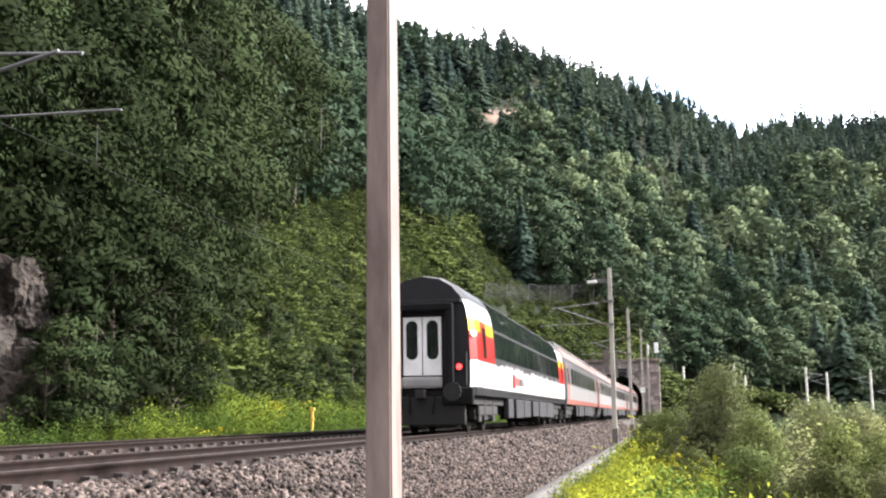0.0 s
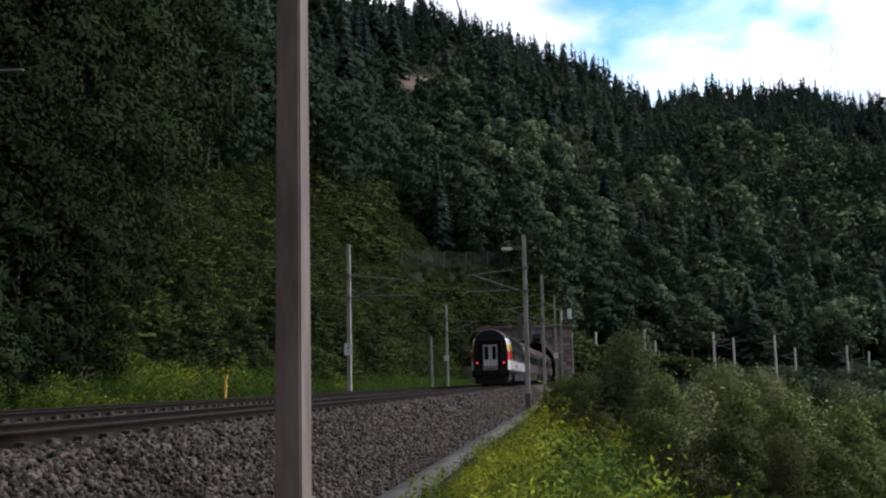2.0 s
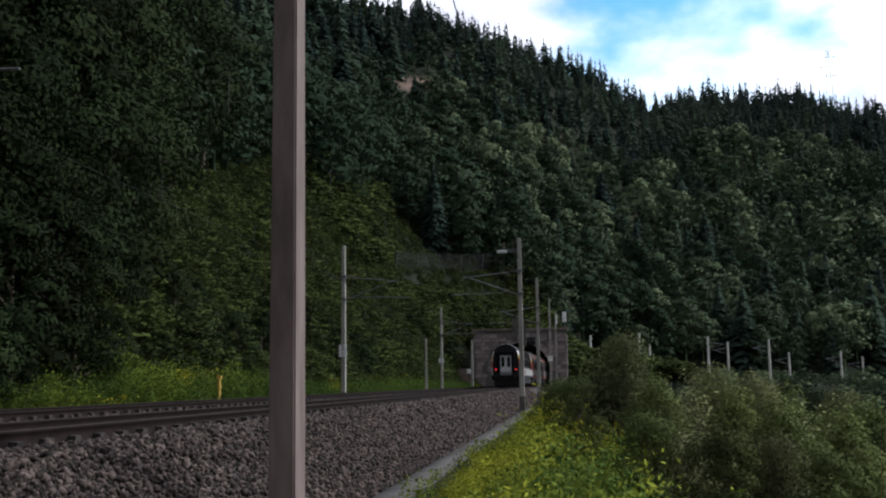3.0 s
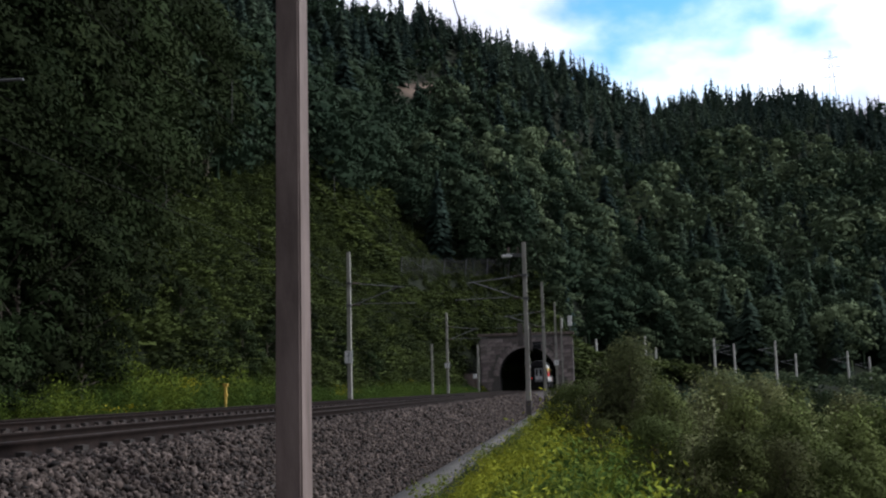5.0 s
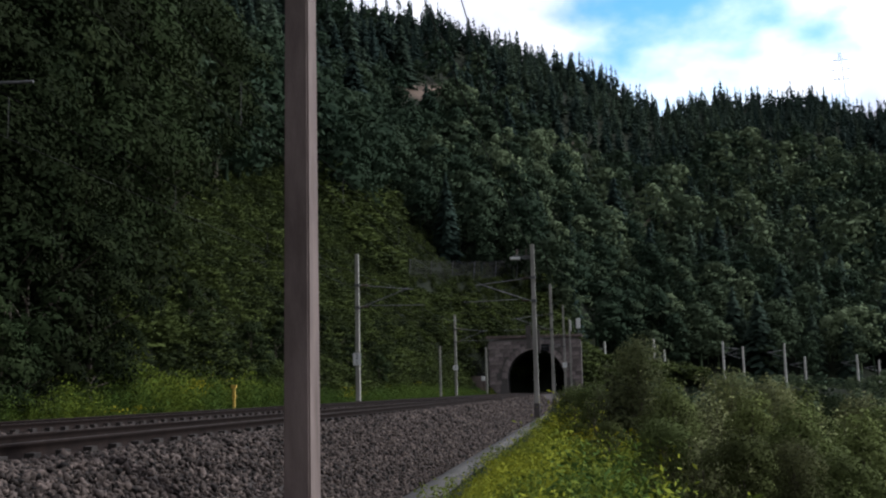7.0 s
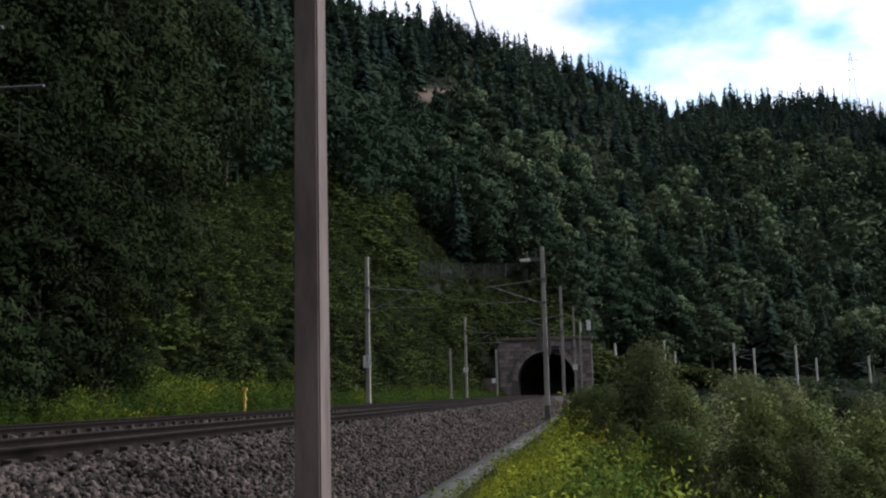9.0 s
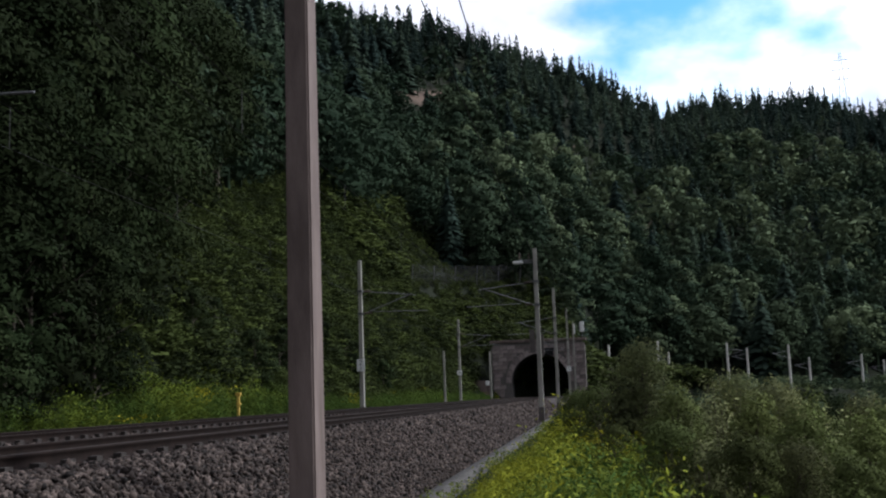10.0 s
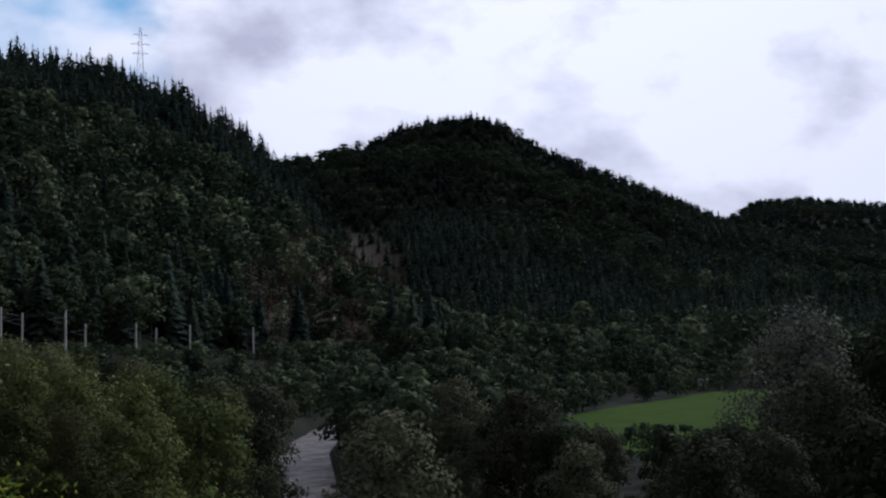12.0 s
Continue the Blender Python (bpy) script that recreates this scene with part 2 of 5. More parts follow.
def mesh_np(name, verts, faces, material, tint=None, smooth_shade=False, normals=None):
    """A mesh from numpy arrays; faces (n, 3) or (n, 4). normals: leaves shade by the bough that they sit on."""
    me = bpy.data.meshes.new(name)
    verts, faces = np.asarray(verts, np.float32), np.asarray(faces, np.int32)
    k = faces.shape[1]
    me.vertices.add(len(verts))
    me.vertices.foreach_set("co", verts.ravel())
    me.loops.add(faces.size)
    me.loops.foreach_set("vertex_index", faces.ravel())
    me.polygons.add(len(faces))
    me.polygons.foreach_set("loop_start", np.arange(len(faces), dtype=np.int32) * k)
    if smooth_shade:
        me.polygons.foreach_set("use_smooth", np.ones(len(faces), bool))
    if tint is not None:
        at = me.attributes.new("tint", "FLOAT", "POINT")
        at.data.foreach_set("value", np.asarray(tint, np.float32))
    if normals is not None:
        me.polygons.foreach_set("use_smooth", np.ones(len(faces), bool))
        nv = np.asarray(normals, np.float32)
        at = me.attributes.new("custom_normal", "FLOAT_VECTOR", "POINT")
        at.data.foreach_set("vector", (nv / (np.linalg.norm(nv, axis=1)[:, None] + 1e-9)).ravel())
    me.update(calc_edges=True)
    me.materials.append(material)
    return me


def part(name, bm, material, parent=None, label="", smooth_shade=False, at=None):
    """Links a bmesh as one mesh object, under a thing or a part."""
    me = bpy.data.meshes.new(name)
    bm.normal_update()
    bm.to_mesh(me)
    bm.free()
    for m in (material if isinstance(material, (list, tuple)) else (material,)):
        me.materials.append(m)
    if smooth_shade:
        me.polygons.foreach_set("use_smooth", np.ones(len(me.polygons), bool))
    ob = new(name, me)
    if parent is not None:
        ob.parent = parent
    if at is not None:
        ob.matrix_basis = at
    return tagged(ob, label)


def shared(name, me, parent, m, label=""):
    """An object on a mesh that exists already."""
    ob = new(name, me)
    if parent is not None:
        ob.parent = parent
    ob.matrix_basis = m
    return tagged(ob, label)


def empty(name, m, label, category, group="", kind=""):
    ob = new(name)
    ob.matrix_basis = m
    return tagged(ob, label, category, group, kind)


def box(bm, x0, x1, y0, y1, z0, z1, bevel=0.0):
    r = bmesh.ops.create_cube(bm, size=1, matrix=Matrix.Translation(((x0 + x1) / 2, (y0 + y1) / 2, (z0 + z1) / 2)) @ Matrix.Diagonal((x1 - x0, y1 - y0, z1 - z0, 1)))
    if bevel:
        es = list({e for v in r["verts"] for e in v.link_edges})
        bmesh.ops.bevel(bm, geom=es, offset=bevel, segments=2, affect="EDGES", profile=0.6)
    return bm


def cyl(bm, a, b, r0, r1=None, seg=10):
    a, b = Vector(a), Vector(b)
    m = Matrix.Translation((a + b) / 2) @ (b - a).to_track_quat("Z", "Y").to_matrix().to_4x4()
    bmesh.ops.create_cone(bm, cap_ends=True, segments=seg, radius1=r0, radius2=r0 if r1 is None else r1, depth=(b - a).length, matrix=m)
    return bm


def boxed(*a, **k):
    return box(bmesh.new(), *a, **k)


def rod(*a, **k):
    return cyl(bmesh.new(), *a, **k)


def sweep(profile, ys, closed=False, u0=0.0):
    """Carries a profile of (u, z) along the line."""
    vs, fs = [], []
    n = len(profile)
    for y in ys:
        vs += [on_track(y, u + u0, z) for u, z in profile]
    for i in range(len(ys) - 1):
        for j in range(n if closed else n - 1):
            k = (j + 1) % n
            fs.append((i * n + j, i * n + k, (i + 1) * n + k, (i + 1) * n + j))
    return np.array([tuple(v) for v in vs]), np.array(fs)


# ---- the ground ----
# bare patches: azimuth, elevation, half sizes
BARE = [(-2.6, 16.9, 0.9, 0.36), (-0.7, 16.5, 1.5, 0.3), (5.8, 13.3, 0.9, 0.24), (10.3, 8.7, 0.35, 0.6)]


def make_ground():
    az = np.radians(np.concatenate([np.arange(-180, -34, 4), np.arange(-34, 64, 0.55), np.arange(64, 180, 4)]))
    rr = np.concatenate([np.arange(0.6, 14, 0.8), np.geomspace(14, 700, 120), np.geomspace(706, 2500, 120), np.geomspace(2550, 4200, 12)])
    A, R = np.meshgrid(az, rr)
    X, Y = R * np.sin(A), R * np.cos(A)
    Z = height(X, Y)
    n, m = len(az), len(rr)
    vs = np.stack([X, Y, Z], -1).reshape(-1, 3)
    i, j = np.meshgrid(np.arange(m - 1), np.arange(n), indexing="ij")
    k = (j + 1) % n
    fs = np.stack([i * n + j, i * n + k, (i + 1) * n + k, (i + 1) * n + j], -1).reshape(-1, 4)
    c = len(vs)
    vs = np.vstack([vs, [[0, 0, ground_z(0, 0.3)], [0, 0, ground_z(0, 0.3)]]])
    ring = np.arange(n)
    fs = np.vstack([fs, np.stack([np.full(n, c), np.full(n, c + 1), (ring + 1) % n, ring], 1)])
    az_d, el = np.degrees(np.arctan2(vs[:, 0], vs[:, 1])), np.degrees(np.arctan2(vs[:, 2] - EYE + 4, np.hypot(vs[:, 0], vs[:, 1])))
    bare = np.zeros(len(vs))
    for a, e, da, de in BARE:
        bare = np.maximum(bare, smooth(1.3, 0.7, np.sqrt(((az_d - a) / da) ** 2 + ((el - e) / de) ** 2)))
    bare = np.maximum(bare, 0.4 * smooth(1.2, 0.5, np.sqrt(((az_d - 30) / 4.5) ** 2 + ((el - 3.5) / 3.2) ** 2)))
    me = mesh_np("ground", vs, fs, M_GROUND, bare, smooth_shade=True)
    tagged(new("ground", me), "steep forest floor and grassy valley slopes", "ground", kind="structure")


make_ground()

# ---- track ----
YS = np.concatenate([np.arange(-40, 180, 2.0), np.arange(180, 535, 5.0)])
v, q = sweep([(-9.4, -1.2), (-9.0, -0.75), (-7.0, -0.22), (-6.2, -0.2), (-3.2, -0.2), (-2.35, -0.26), (-1.5, -0.2), (1.5, -0.2), (1.75, -0.22), (3.35, -1.22), (3.4, -2.0)], YS)
tagged(new("ballast_bed", mesh_np("ballast_bed", v, q[:, ::-1], M_BALLAST)), "grey crushed stone ballast bed under the tracks", "ballast", kind="structure")
RAIL = [(-0.036, 0), (0.036, 0), (0.036, -0.03), (0.012, -0.045), (0.009, -0.13), (0.06, -0.15), (0.075, -0.172), (-0.075, -0.172), (-0.06, -0.15), (-0.009, -0.13), (-0.012, -0.045), (-0.036, -0.03)]
for c in (0.0, -SPACING):
    for s in (-0.7535, 0.7535):
        v, q = sweep(RAIL, YS, True, c + s)
        me = mesh_np("rail", v, q[:, ::-1], M_RAIL)
        me.materials.append(M_RAILTOP)
        top = np.zeros(len(q), np.int32)
        top[::len(RAIL)] = 1
        me.polygons.foreach_set("material_index", top)
        tagged(new("rail", me), "rust-brown steel rail with a worn bright head", "rail", "rails of the two tracks", "structure")
v, q = sweep([(3.44, -2.2), (3.44, -1.18), (3.96, -1.18), (3.96, -2.2)], np.arange(-20, 120, 2.0))
tagged(new("cable_trough", mesh_np("cable_trough", v, q[:, ::-1], M_PATH)), "pale concrete cable trough beside the ballast", "trough", kind="structure")

# ---- tunnel portal ----


def arch_pts(hw, h, n=24):
    """Horseshoe outline from the left foot over the crown to the right foot."""
    r = hw
    pts = [(-hw * 0.94, -0.8)]
    for i in range(n + 1):
        a = math.pi - math.pi * i / n
        pts.append((r * math.cos(a), (h - r) + r * math.sin(a)))
    return pts + [(hw * 0.94, -0.8)]


PORTAL_M = Matrix.Translation(on_track(PORTAL_Y, -SPACING / 2)) @ pose(0, 0, 0, 0, 0, -math.degrees(track_dir(PORTAL_Y)))
HW, CROWN, WALL_L, WALL_R, WALL_T = 4.35, 6.5, -7.3, 7.0, 8.3


def make_portal():
    p = empty("tunnel_portal", PORTAL_M, "grey stone tunnel portal with a round arch", "tunnel portal", kind="structure")
    pts = arch_pts(HW, CROWN)
    bm = bmesh.new()
    for y in (0.0, 1.6):
        a = [bm.verts.new((x, y, z)) for x, z in pts]
        n = len(a)
        o = []
        for i, (x, z) in enumerate(pts):
            f = i / (n - 1)
            if f < 0.25:
                o.append((WALL_L, -0.8 + (WALL_T + 0.8) * f / 0.25))
            elif f < 0.75:
                o.append((WALL_L + (WALL_R - WALL_L) * (f - 0.25) / 0.5, WALL_T))
            else:
                o.append((WALL_R, WALL_T - (WALL_T + 0.8) * (f - 0.75) / 0.25))
        b = [bm.verts.new((x, y, z)) for x, z in o]
        for i in range(n - 1):
            bm.faces.new((a[i], a[i + 1], b[i + 1], b[i]))
        if y == 0:
            a0, b0 = a, b
    for i in range(n - 1):
        bm.faces.new((a0[i], a0[i + 1], a[i + 1], a[i]))
        bm.faces.new((b0[i], b0[i + 1], b[i + 1], b[i]))
    bmesh.ops.recalc_face_normals(bm, faces=bm.faces)
    part("wall", bm, M_MORTAR, p)
    part("coping", boxed(WALL_L - 0.2, WALL_R + 0.2, -0.2, 1.8, WALL_T + 0.003, WALL_T + 0.4, 0.05), M_CONC, p)
    return p


make_portal()


def make_tunnel():
    pts = arch_pts(HW + 0.02, CROWN + 0.02)
    v, q = sweep([(x - SPACING / 2, z) for x, z in pts], np.arange(PORTAL_Y + 0.5, 536, 5.0))
    tagged(new("tunnel_lining", mesh_np("tunnel_lining", v, q, M_TUNNEL)), "dark tunnel lining", "tunnel", kind="structure")
    # Added plug, never in view: it stops daylight from the bore's far end.
    e = empty("tunnel_end", Matrix.Identity(4), "added dark plug closing the unseen tunnel end", "tunnel", kind="structure")
    c = on_track(530, -SPACING / 2)
    part("plug", boxed(-6, 6, 0, 0.5, -1, 9), M_TUNNEL, e, at=Matrix.Translation(c) @ pose(0, 0, 0, 0, 0, -math.degrees(track_dir(530))))


make_tunnel()

# ---- forest ----


def conifer(tiers, arms, seed, wide=0.28):
    """Spruce of height 1: drooping branches in tiers round a thin stem."""
    r = np.random.RandomState(seed)
    vs, fs, ns = [], [], []
    for i in range(5):
        a, b = i * 1.2566, (i + 1) * 1.2566
        k = len(vs)
        vs += [(0.014 * math.cos(a), 0.014 * math.sin(a), 0), (0.014 * math.cos(b), 0.014 * math.sin(b), 0), (0, 0, 0.97), (0, 0, 0.97)]
        ns += [(math.cos(a), math.sin(a), 0), (math.cos(b), math.sin(b), 0), (math.cos(b), math.sin(b), 0.3), (math.cos(a), math.sin(a), 0.3)]
        fs.append((k, k + 1, k + 2, k + 3))
    for k in range(tiers * arms):
        h = 0.08 + 0.9 * (1 - (1 - r.rand()) ** 0.75)
        rad = 0.2 * (1 - h) ** 0.85 + 0.01
        a = k * 2.399 + r.rand()
        l = rad * (0.6 + 0.6 * r.rand())
        w = l * wide * (0.8 + 0.5 * r.rand()) + 0.004
        dz = -l * (0.2 + 0.7 * r.rand())
        c, s = math.cos(a), math.sin(a)
        m = len(vs)
        vs += [(0, 0, h + 0.03), (0.5 * l * c + w * s, 0.5 * l * s - w * c, h + dz * 0.65), (l * c, l * s, h + dz), (0.5 * l * c - w * s, 0.5 * l * s + w * c, h + dz * 0.65)]
        j = r.normal(size=3) * 0.22
        ns += [(c + j[0], s + j[1], 0.75 + j[2])] * 4
        fs.append((m, m + 1, m + 2, m + 3))
    return np.array(vs), np.array(fs), np.array(ns)


def crown_normals(c, d, width, r):
    """Leaf normals that follow the bough and the whole crown."""
    whole = (c - np.array([0, 0, 0.5])) / np.array([width, width, 0.5])
    return d + 0.4 * whole + r.normal(size=c.shape) * 0.2


def broadleaf(n, size, seed, low=0.12, width=0.3, stem=0.02):
    """Leafy crown of height 1: many small leaf clumps round a handful of boughs."""
    r = np.random.RandomState(seed)
    lobes = []
    for i in range(9):
        f = (i + r.rand()) / 9
        h = low + 0.1 + (0.84 - low - 0.1) * f
        w = width * math.sin(math.pi * min(1, 0.2 + 0.75 * f)) ** 0.6 * (0.3 + 0.6 * r.rand())
        a = i * 2.4 + r.rand()
        lobes.append((w * math.cos(a), w * math.sin(a), h, 0.11 + 0.09 * r.rand()))
    lobes.append((0, 0, 0.87, 0.1))
    lobes = np.array(lobes)
    vs, fs = [], []
    for i in range(4):
        a, b = i * 1.5708, (i + 1) * 1.5708
        k = len(vs)
        vs += [(stem * math.cos(a), stem * math.sin(a), 0), (stem * math.cos(b), stem * math.sin(b), 0), (0.2 * stem * math.cos(b), 0.2 * stem * math.sin(b), 0.8), (0.2 * stem * math.cos(a), 0.2 * stem * math.sin(a), 0.8)]
        fs.append((k, k + 1, k + 2, k + 3))
    L = lobes[r.randint(len(lobes), size=n)]
    d = r.normal(size=(n, 3))
    d /= np.linalg.norm(d, axis=1)[:, None]
    d[:, 2] = np.where(d[:, 2] < -0.3, -d[:, 2], d[:, 2])
    c = L[:, :3] + d * L[:, 3:4] * (0.72 + 0.36 * r.rand(n, 1)) * np.array([1, 1, 0.85])
    nn = d + r.normal(size=(n, 3)) * 0.35
    nn /= np.linalg.norm(nn, axis=1)[:, None]
    t1 = np.cross(nn, r.normal(size=(n, 3)))
    t1 /= np.linalg.norm(t1, axis=1)[:, None]
    t2 = np.cross(nn, t1)
    s = size * (0.6 + 0.8 * r.rand(n, 1))
    b = len(vs)
    quad = np.stack([c - t1 * s, c - t2 * s * 0.6, c + t1 * s, c + t2 * s * 0.6], 1).reshape(-1, 3)
    ns = np.vstack([np.array(vs) * np.array([40, 40, 0]), np.repeat(crown_normals(c, d, width, r), 4, 0)])
    vs = np.vstack([np.array(vs), quad])
    fs = np.vstack([np.array(fs), b + np.arange(4 * n).reshape(-1, 4)])
    return vs, fs, ns


def scatter(name, label, places, kits, material, category="forest"):
    """One mesh of many plants. places: rows of x, y, z, height, girth, turn, kit, tint."""
    P = np.array(places)
    V, F, T, NV, base = [], [], [], [], 0
    for k, (kv, kf, kn) in enumerate(kits):
        rows = P[P[:, 6] == k]
        if not len(rows):
            continue
        c, s = np.cos(rows[:, 5])[:, None], np.sin(rows[:, 5])[:, None]
        x, y, z = kv[:, 0][None] * rows[:, 4:5], kv[:, 1][None] * rows[:, 4:5], kv[:, 2][None] * rows[:, 3:4]
        vv = np.stack([x * c - y * s + rows[:, 0:1], x * s + y * c + rows[:, 1:2], z + rows[:, 2:3]], -1).reshape(-1, 3)
        ff = (kf[None] + (np.arange(len(rows)) * len(kv))[:, None, None] + base).reshape(-1, 4)
        if kn is not None:
            nx, ny, nz = kn[:, 0][None], kn[:, 1][None], np.broadcast_to(kn[:, 2][None], x.shape)
            NV.append(np.stack([nx * c - ny * s, nx * s + ny * c, nz], -1).reshape(-1, 3))
        V.append(vv), F.append(ff), T.append(np.repeat(rows[:, 7], len(kv)))
        base += len(vv)
    me = mesh_np(name, np.vstack(V), np.vstack(F), material, np.concatenate(T), normals=np.vstack(NV) if NV else None)
    return tagged(new(name, me), label, category, kind="stuff")


def plant_forest():
    r = np.random.RandomState(7)
    con_far = [conifer(10, 6, s) for s in (1, 2, 3)]
    con_mid = [conifer(38, 11, s, 0.15) for s in (4, 5)]
    bro_far = [broadleaf(150, 0.058, s, width=0.27) for s in (6, 7)]
    bro_mid = [broadleaf(700, 0.03, s, width=w) for s, w in ((8, 0.2), (9, 0.27), (10, 0.31))]
    cf, cm, bf, bmid = [], [], [], []
    bands = [(85, 170, 5.5), (170, 330, 5.6), (330, 680, 6.2), (680, 1100, 9.0), (1100, 2200, 13.0)]
    for d0, d1, sp in bands:
        g = np.arange(-d1, d1, sp)
        X, Y = np.meshgrid(g, g)
        X, Y = X.ravel() + r.uniform(-0.45, 0.45, X.size) * sp, Y.ravel() + r.uniform(-0.45, 0.45, X.size) * sp
        D, A = np.hypot(X, Y), np.degrees(np.arctan2(X, Y))
        ok = (D >= d0) & (D < d1) & (A > (-36 if d0 < 600 else 21 if d0 < 1000 else 44)) & (A < 66)
        X, Y, D, A = X[ok], Y[ok], D[ok], A[ok]
        Z = height(X, Y)
        dr = np.interp(A, AZ_R, D_R)
        tx = -6.35 + 0.122 * Y + 2.4e-4 * np.maximum(0, Y - 100) ** 2
        U = X - tx
        for x, y, z, d, a, rd, u in zip(X, Y, Z, D, A, dr, U):
            if d < 680 and rd + 18 < d and a < 30:
                continue
            if d < 172 and -29 < u < 7 or (d < 204 and -30 < u < 26):
                continue
            els = [math.degrees(math.atan2(z - EYE + k, d)) for k in (1, 5, 9, 13)]
            el = els[2]
            if any(((a - b[0]) / b[2]) ** 2 + ((e - b[1]) / b[3]) ** 2 < 1 for b in BARE for e in els) and r.rand() < 0.9:
                continue
            if ((a - 30) / 4.5) ** 2 + ((el - 3.8) / 3.2) ** 2 < 1 and r.rand() < 0.8:
                continue
            valley = z < -6
            if d < 330 and valley:
                continue
            high = (z > 55) or d > 500
            clump = math.sin(x * 0.033 + 2 * math.sin(y * 0.021)) * math.sin(y * 0.029 + 1.5 * math.sin(x * 0.026))
            if 6 < a < 33 and d < np.interp(a, [5, 8, 14, 20, 27, 34], [184, 226, 248, 262, 318, 322]) + 2:
                continue
            crest = 0.5 if d < 680 and d > rd * 0.8 else 0.0
            t = (2 if d < 210 else 0.6 * r.rand()) if a < -1 else r.rand()
            if t < crest + (0.8 if d > 1000 else 0.65 if d > 680 else 0.74 if z > 75 else 0.55 if high else 0.26) + 0.28 * math.sin(x * 0.021 + 1.7 * math.sin(y * 0.017)):
                h = r.uniform(10, 22) if d < 330 else r.uniform(8.5, 16) if d < 680 else r.uniform(8, 13)
                (cm if d < 330 else cf).append((x, y, z - 0.5, h, h * r.uniform(1.05, 1.6) * (2.8 if d > 1100 else 2.3 if d > 680 else 1), r.rand() * 6.28, r.randint(2 if d < 330 else 3), min(1, max(0, r.rand() ** 2 + 0.3 * clump))))
            else:
                h = r.uniform(9, 18) if d < 680 else r.uniform(8, 13)
                (bmid if d < 330 else bf).append((x, y, z - 0.6, h, h * r.uniform(0.9, 1.4) * (1.9 if d > 680 else 1), r.rand() * 6.28, r.randint(3 if d < 330 else 2), (0.1 if a < -1 else 0.3 if d > 680 else 1) * min(1, max(0, 1.1 * r.rand() ** 3 + 0.15 * clump))))
    scatter("far_spruce_forest", "dark green spruce forest on the mountain slopes", cf, con_far, M_CONIFER)
    scatter("spruce_forest", "dark green spruces on the slope above the tunnel", cm, con_mid, M_CONIFER)
    scatter("far_broadleaf_forest", "green broadleaf trees among the spruces on the slopes", bf, bro_far, M_BROAD)
    scatter("broadleaf_forest", "green broadleaf trees on the slope above the tunnel", bmid, bro_mid, M_BROAD)


plant_forest()
# ---- the train ----
M_BLACK = mat("black_paint", (0.012, 0.012, 0.015), (0.008, 0.008, 0.009), 0.6, scale=3, spec=0.25)
M_RUBBER = mat("sooty_rubber", (0.008, 0.008, 0.009), None, 0.95, scale=5, spec=0.15)
M_WHITE = mat("white_coach_paint", (0.78, 0.77, 0.76), (0.66, 0.64, 0.63), 0.35, scale=1.2)
M_RED = mat("red_coach_paint", (0.62, 0.03, 0.025), (0.5, 0.025, 0.02), 0.35, scale=1.2)
M_YELLOW = mat("yellow_coach_paint", (0.8, 0.55, 0.02), (0.68, 0.45, 0.02), 0.35, scale=1.2)
M_GREYC = mat("light_grey_coach_paint", (0.24, 0.235, 0.235), (0.18, 0.175, 0.175), 0.4, scale=1.1)
M_DGREY = mat("dark_grey_coach_paint", (0.06, 0.06, 0.065), (0.035, 0.035, 0.038), 0.5, scale=1.3)
M_SKIRT = mat("dark_equipment_skirt", (0.03, 0.03, 0.032), (0.016, 0.016, 0.017), 0.7, scale=2.5, bump=0.2, spec=0.2)
M_GREYB = mat("mid_grey_window_band", (0.075, 0.07, 0.068), (0.05, 0.047, 0.045), 0.4, scale=1.1)
M_ROSE = mat("faded_red_roof_paint", (0.3, 0.1, 0.075), (0.24, 0.085, 0.065), 0.5, scale=1.0)
M_UNDER = mat("grimy_underframe", (0.011, 0.01, 0.0095), (0.006, 0.0055, 0.005), 0.9, scale=4, bump=0.3)
M_ALU = mat("dull_aluminium_door", (0.7, 0.7, 0.71), (0.54, 0.54, 0.55), 0.45, 0.0, scale=2)
M_GLASS = mat("dark_coach_glass", (0.012, 0.018, 0.016), (0.02, 0.026, 0.024), 0.08, scale=1, spec=0.7)
M_GREEN_GLASS = mat("green_tinted_panorama_glass", (0.018, 0.026, 0.023), (0.012, 0.019, 0.017), 0.06, scale=0.8, spec=0.7)


def glow(name, col, strength):
    m = bpy.data.materials.new(name)
    m.use_nodes = True
    b = m.node_tree.nodes["Principled BSDF"]
    b.inputs["Base Color"].default_value = (*col, 1)
    b.inputs["Emission Color"].default_value, b.inputs["Emission Strength"].default_value = (*col, 1), strength
    return m


M_TAIL = glow("red_tail_lamp", (1.0, 0.04, 0.04), 1.3)
M_LENS = mat("clear_lamp_lens", (0.8, 0.8, 0.78), None, 0.15, scale=2)

COACH_L, COACH_GAP, SPEED, TAIL0 = 26.2, 0.7, 25.3, 28.6
HALF = [(1.36, 0.98), (1.41, 1.25), (1.415, 1.9), (1.40, 2.4), (1.36, 2.9), (1.29, 3.3), (1.13, 3.65), (0.87, 3.92), (0.5, 4.12), (0.0, 4.2)]


def side_x(z, out=0.0):
    zs, xs = [p[1] for p in HALF], [p[0] for p in HALF]
    return float(np.interp(z, zs, xs)) + out


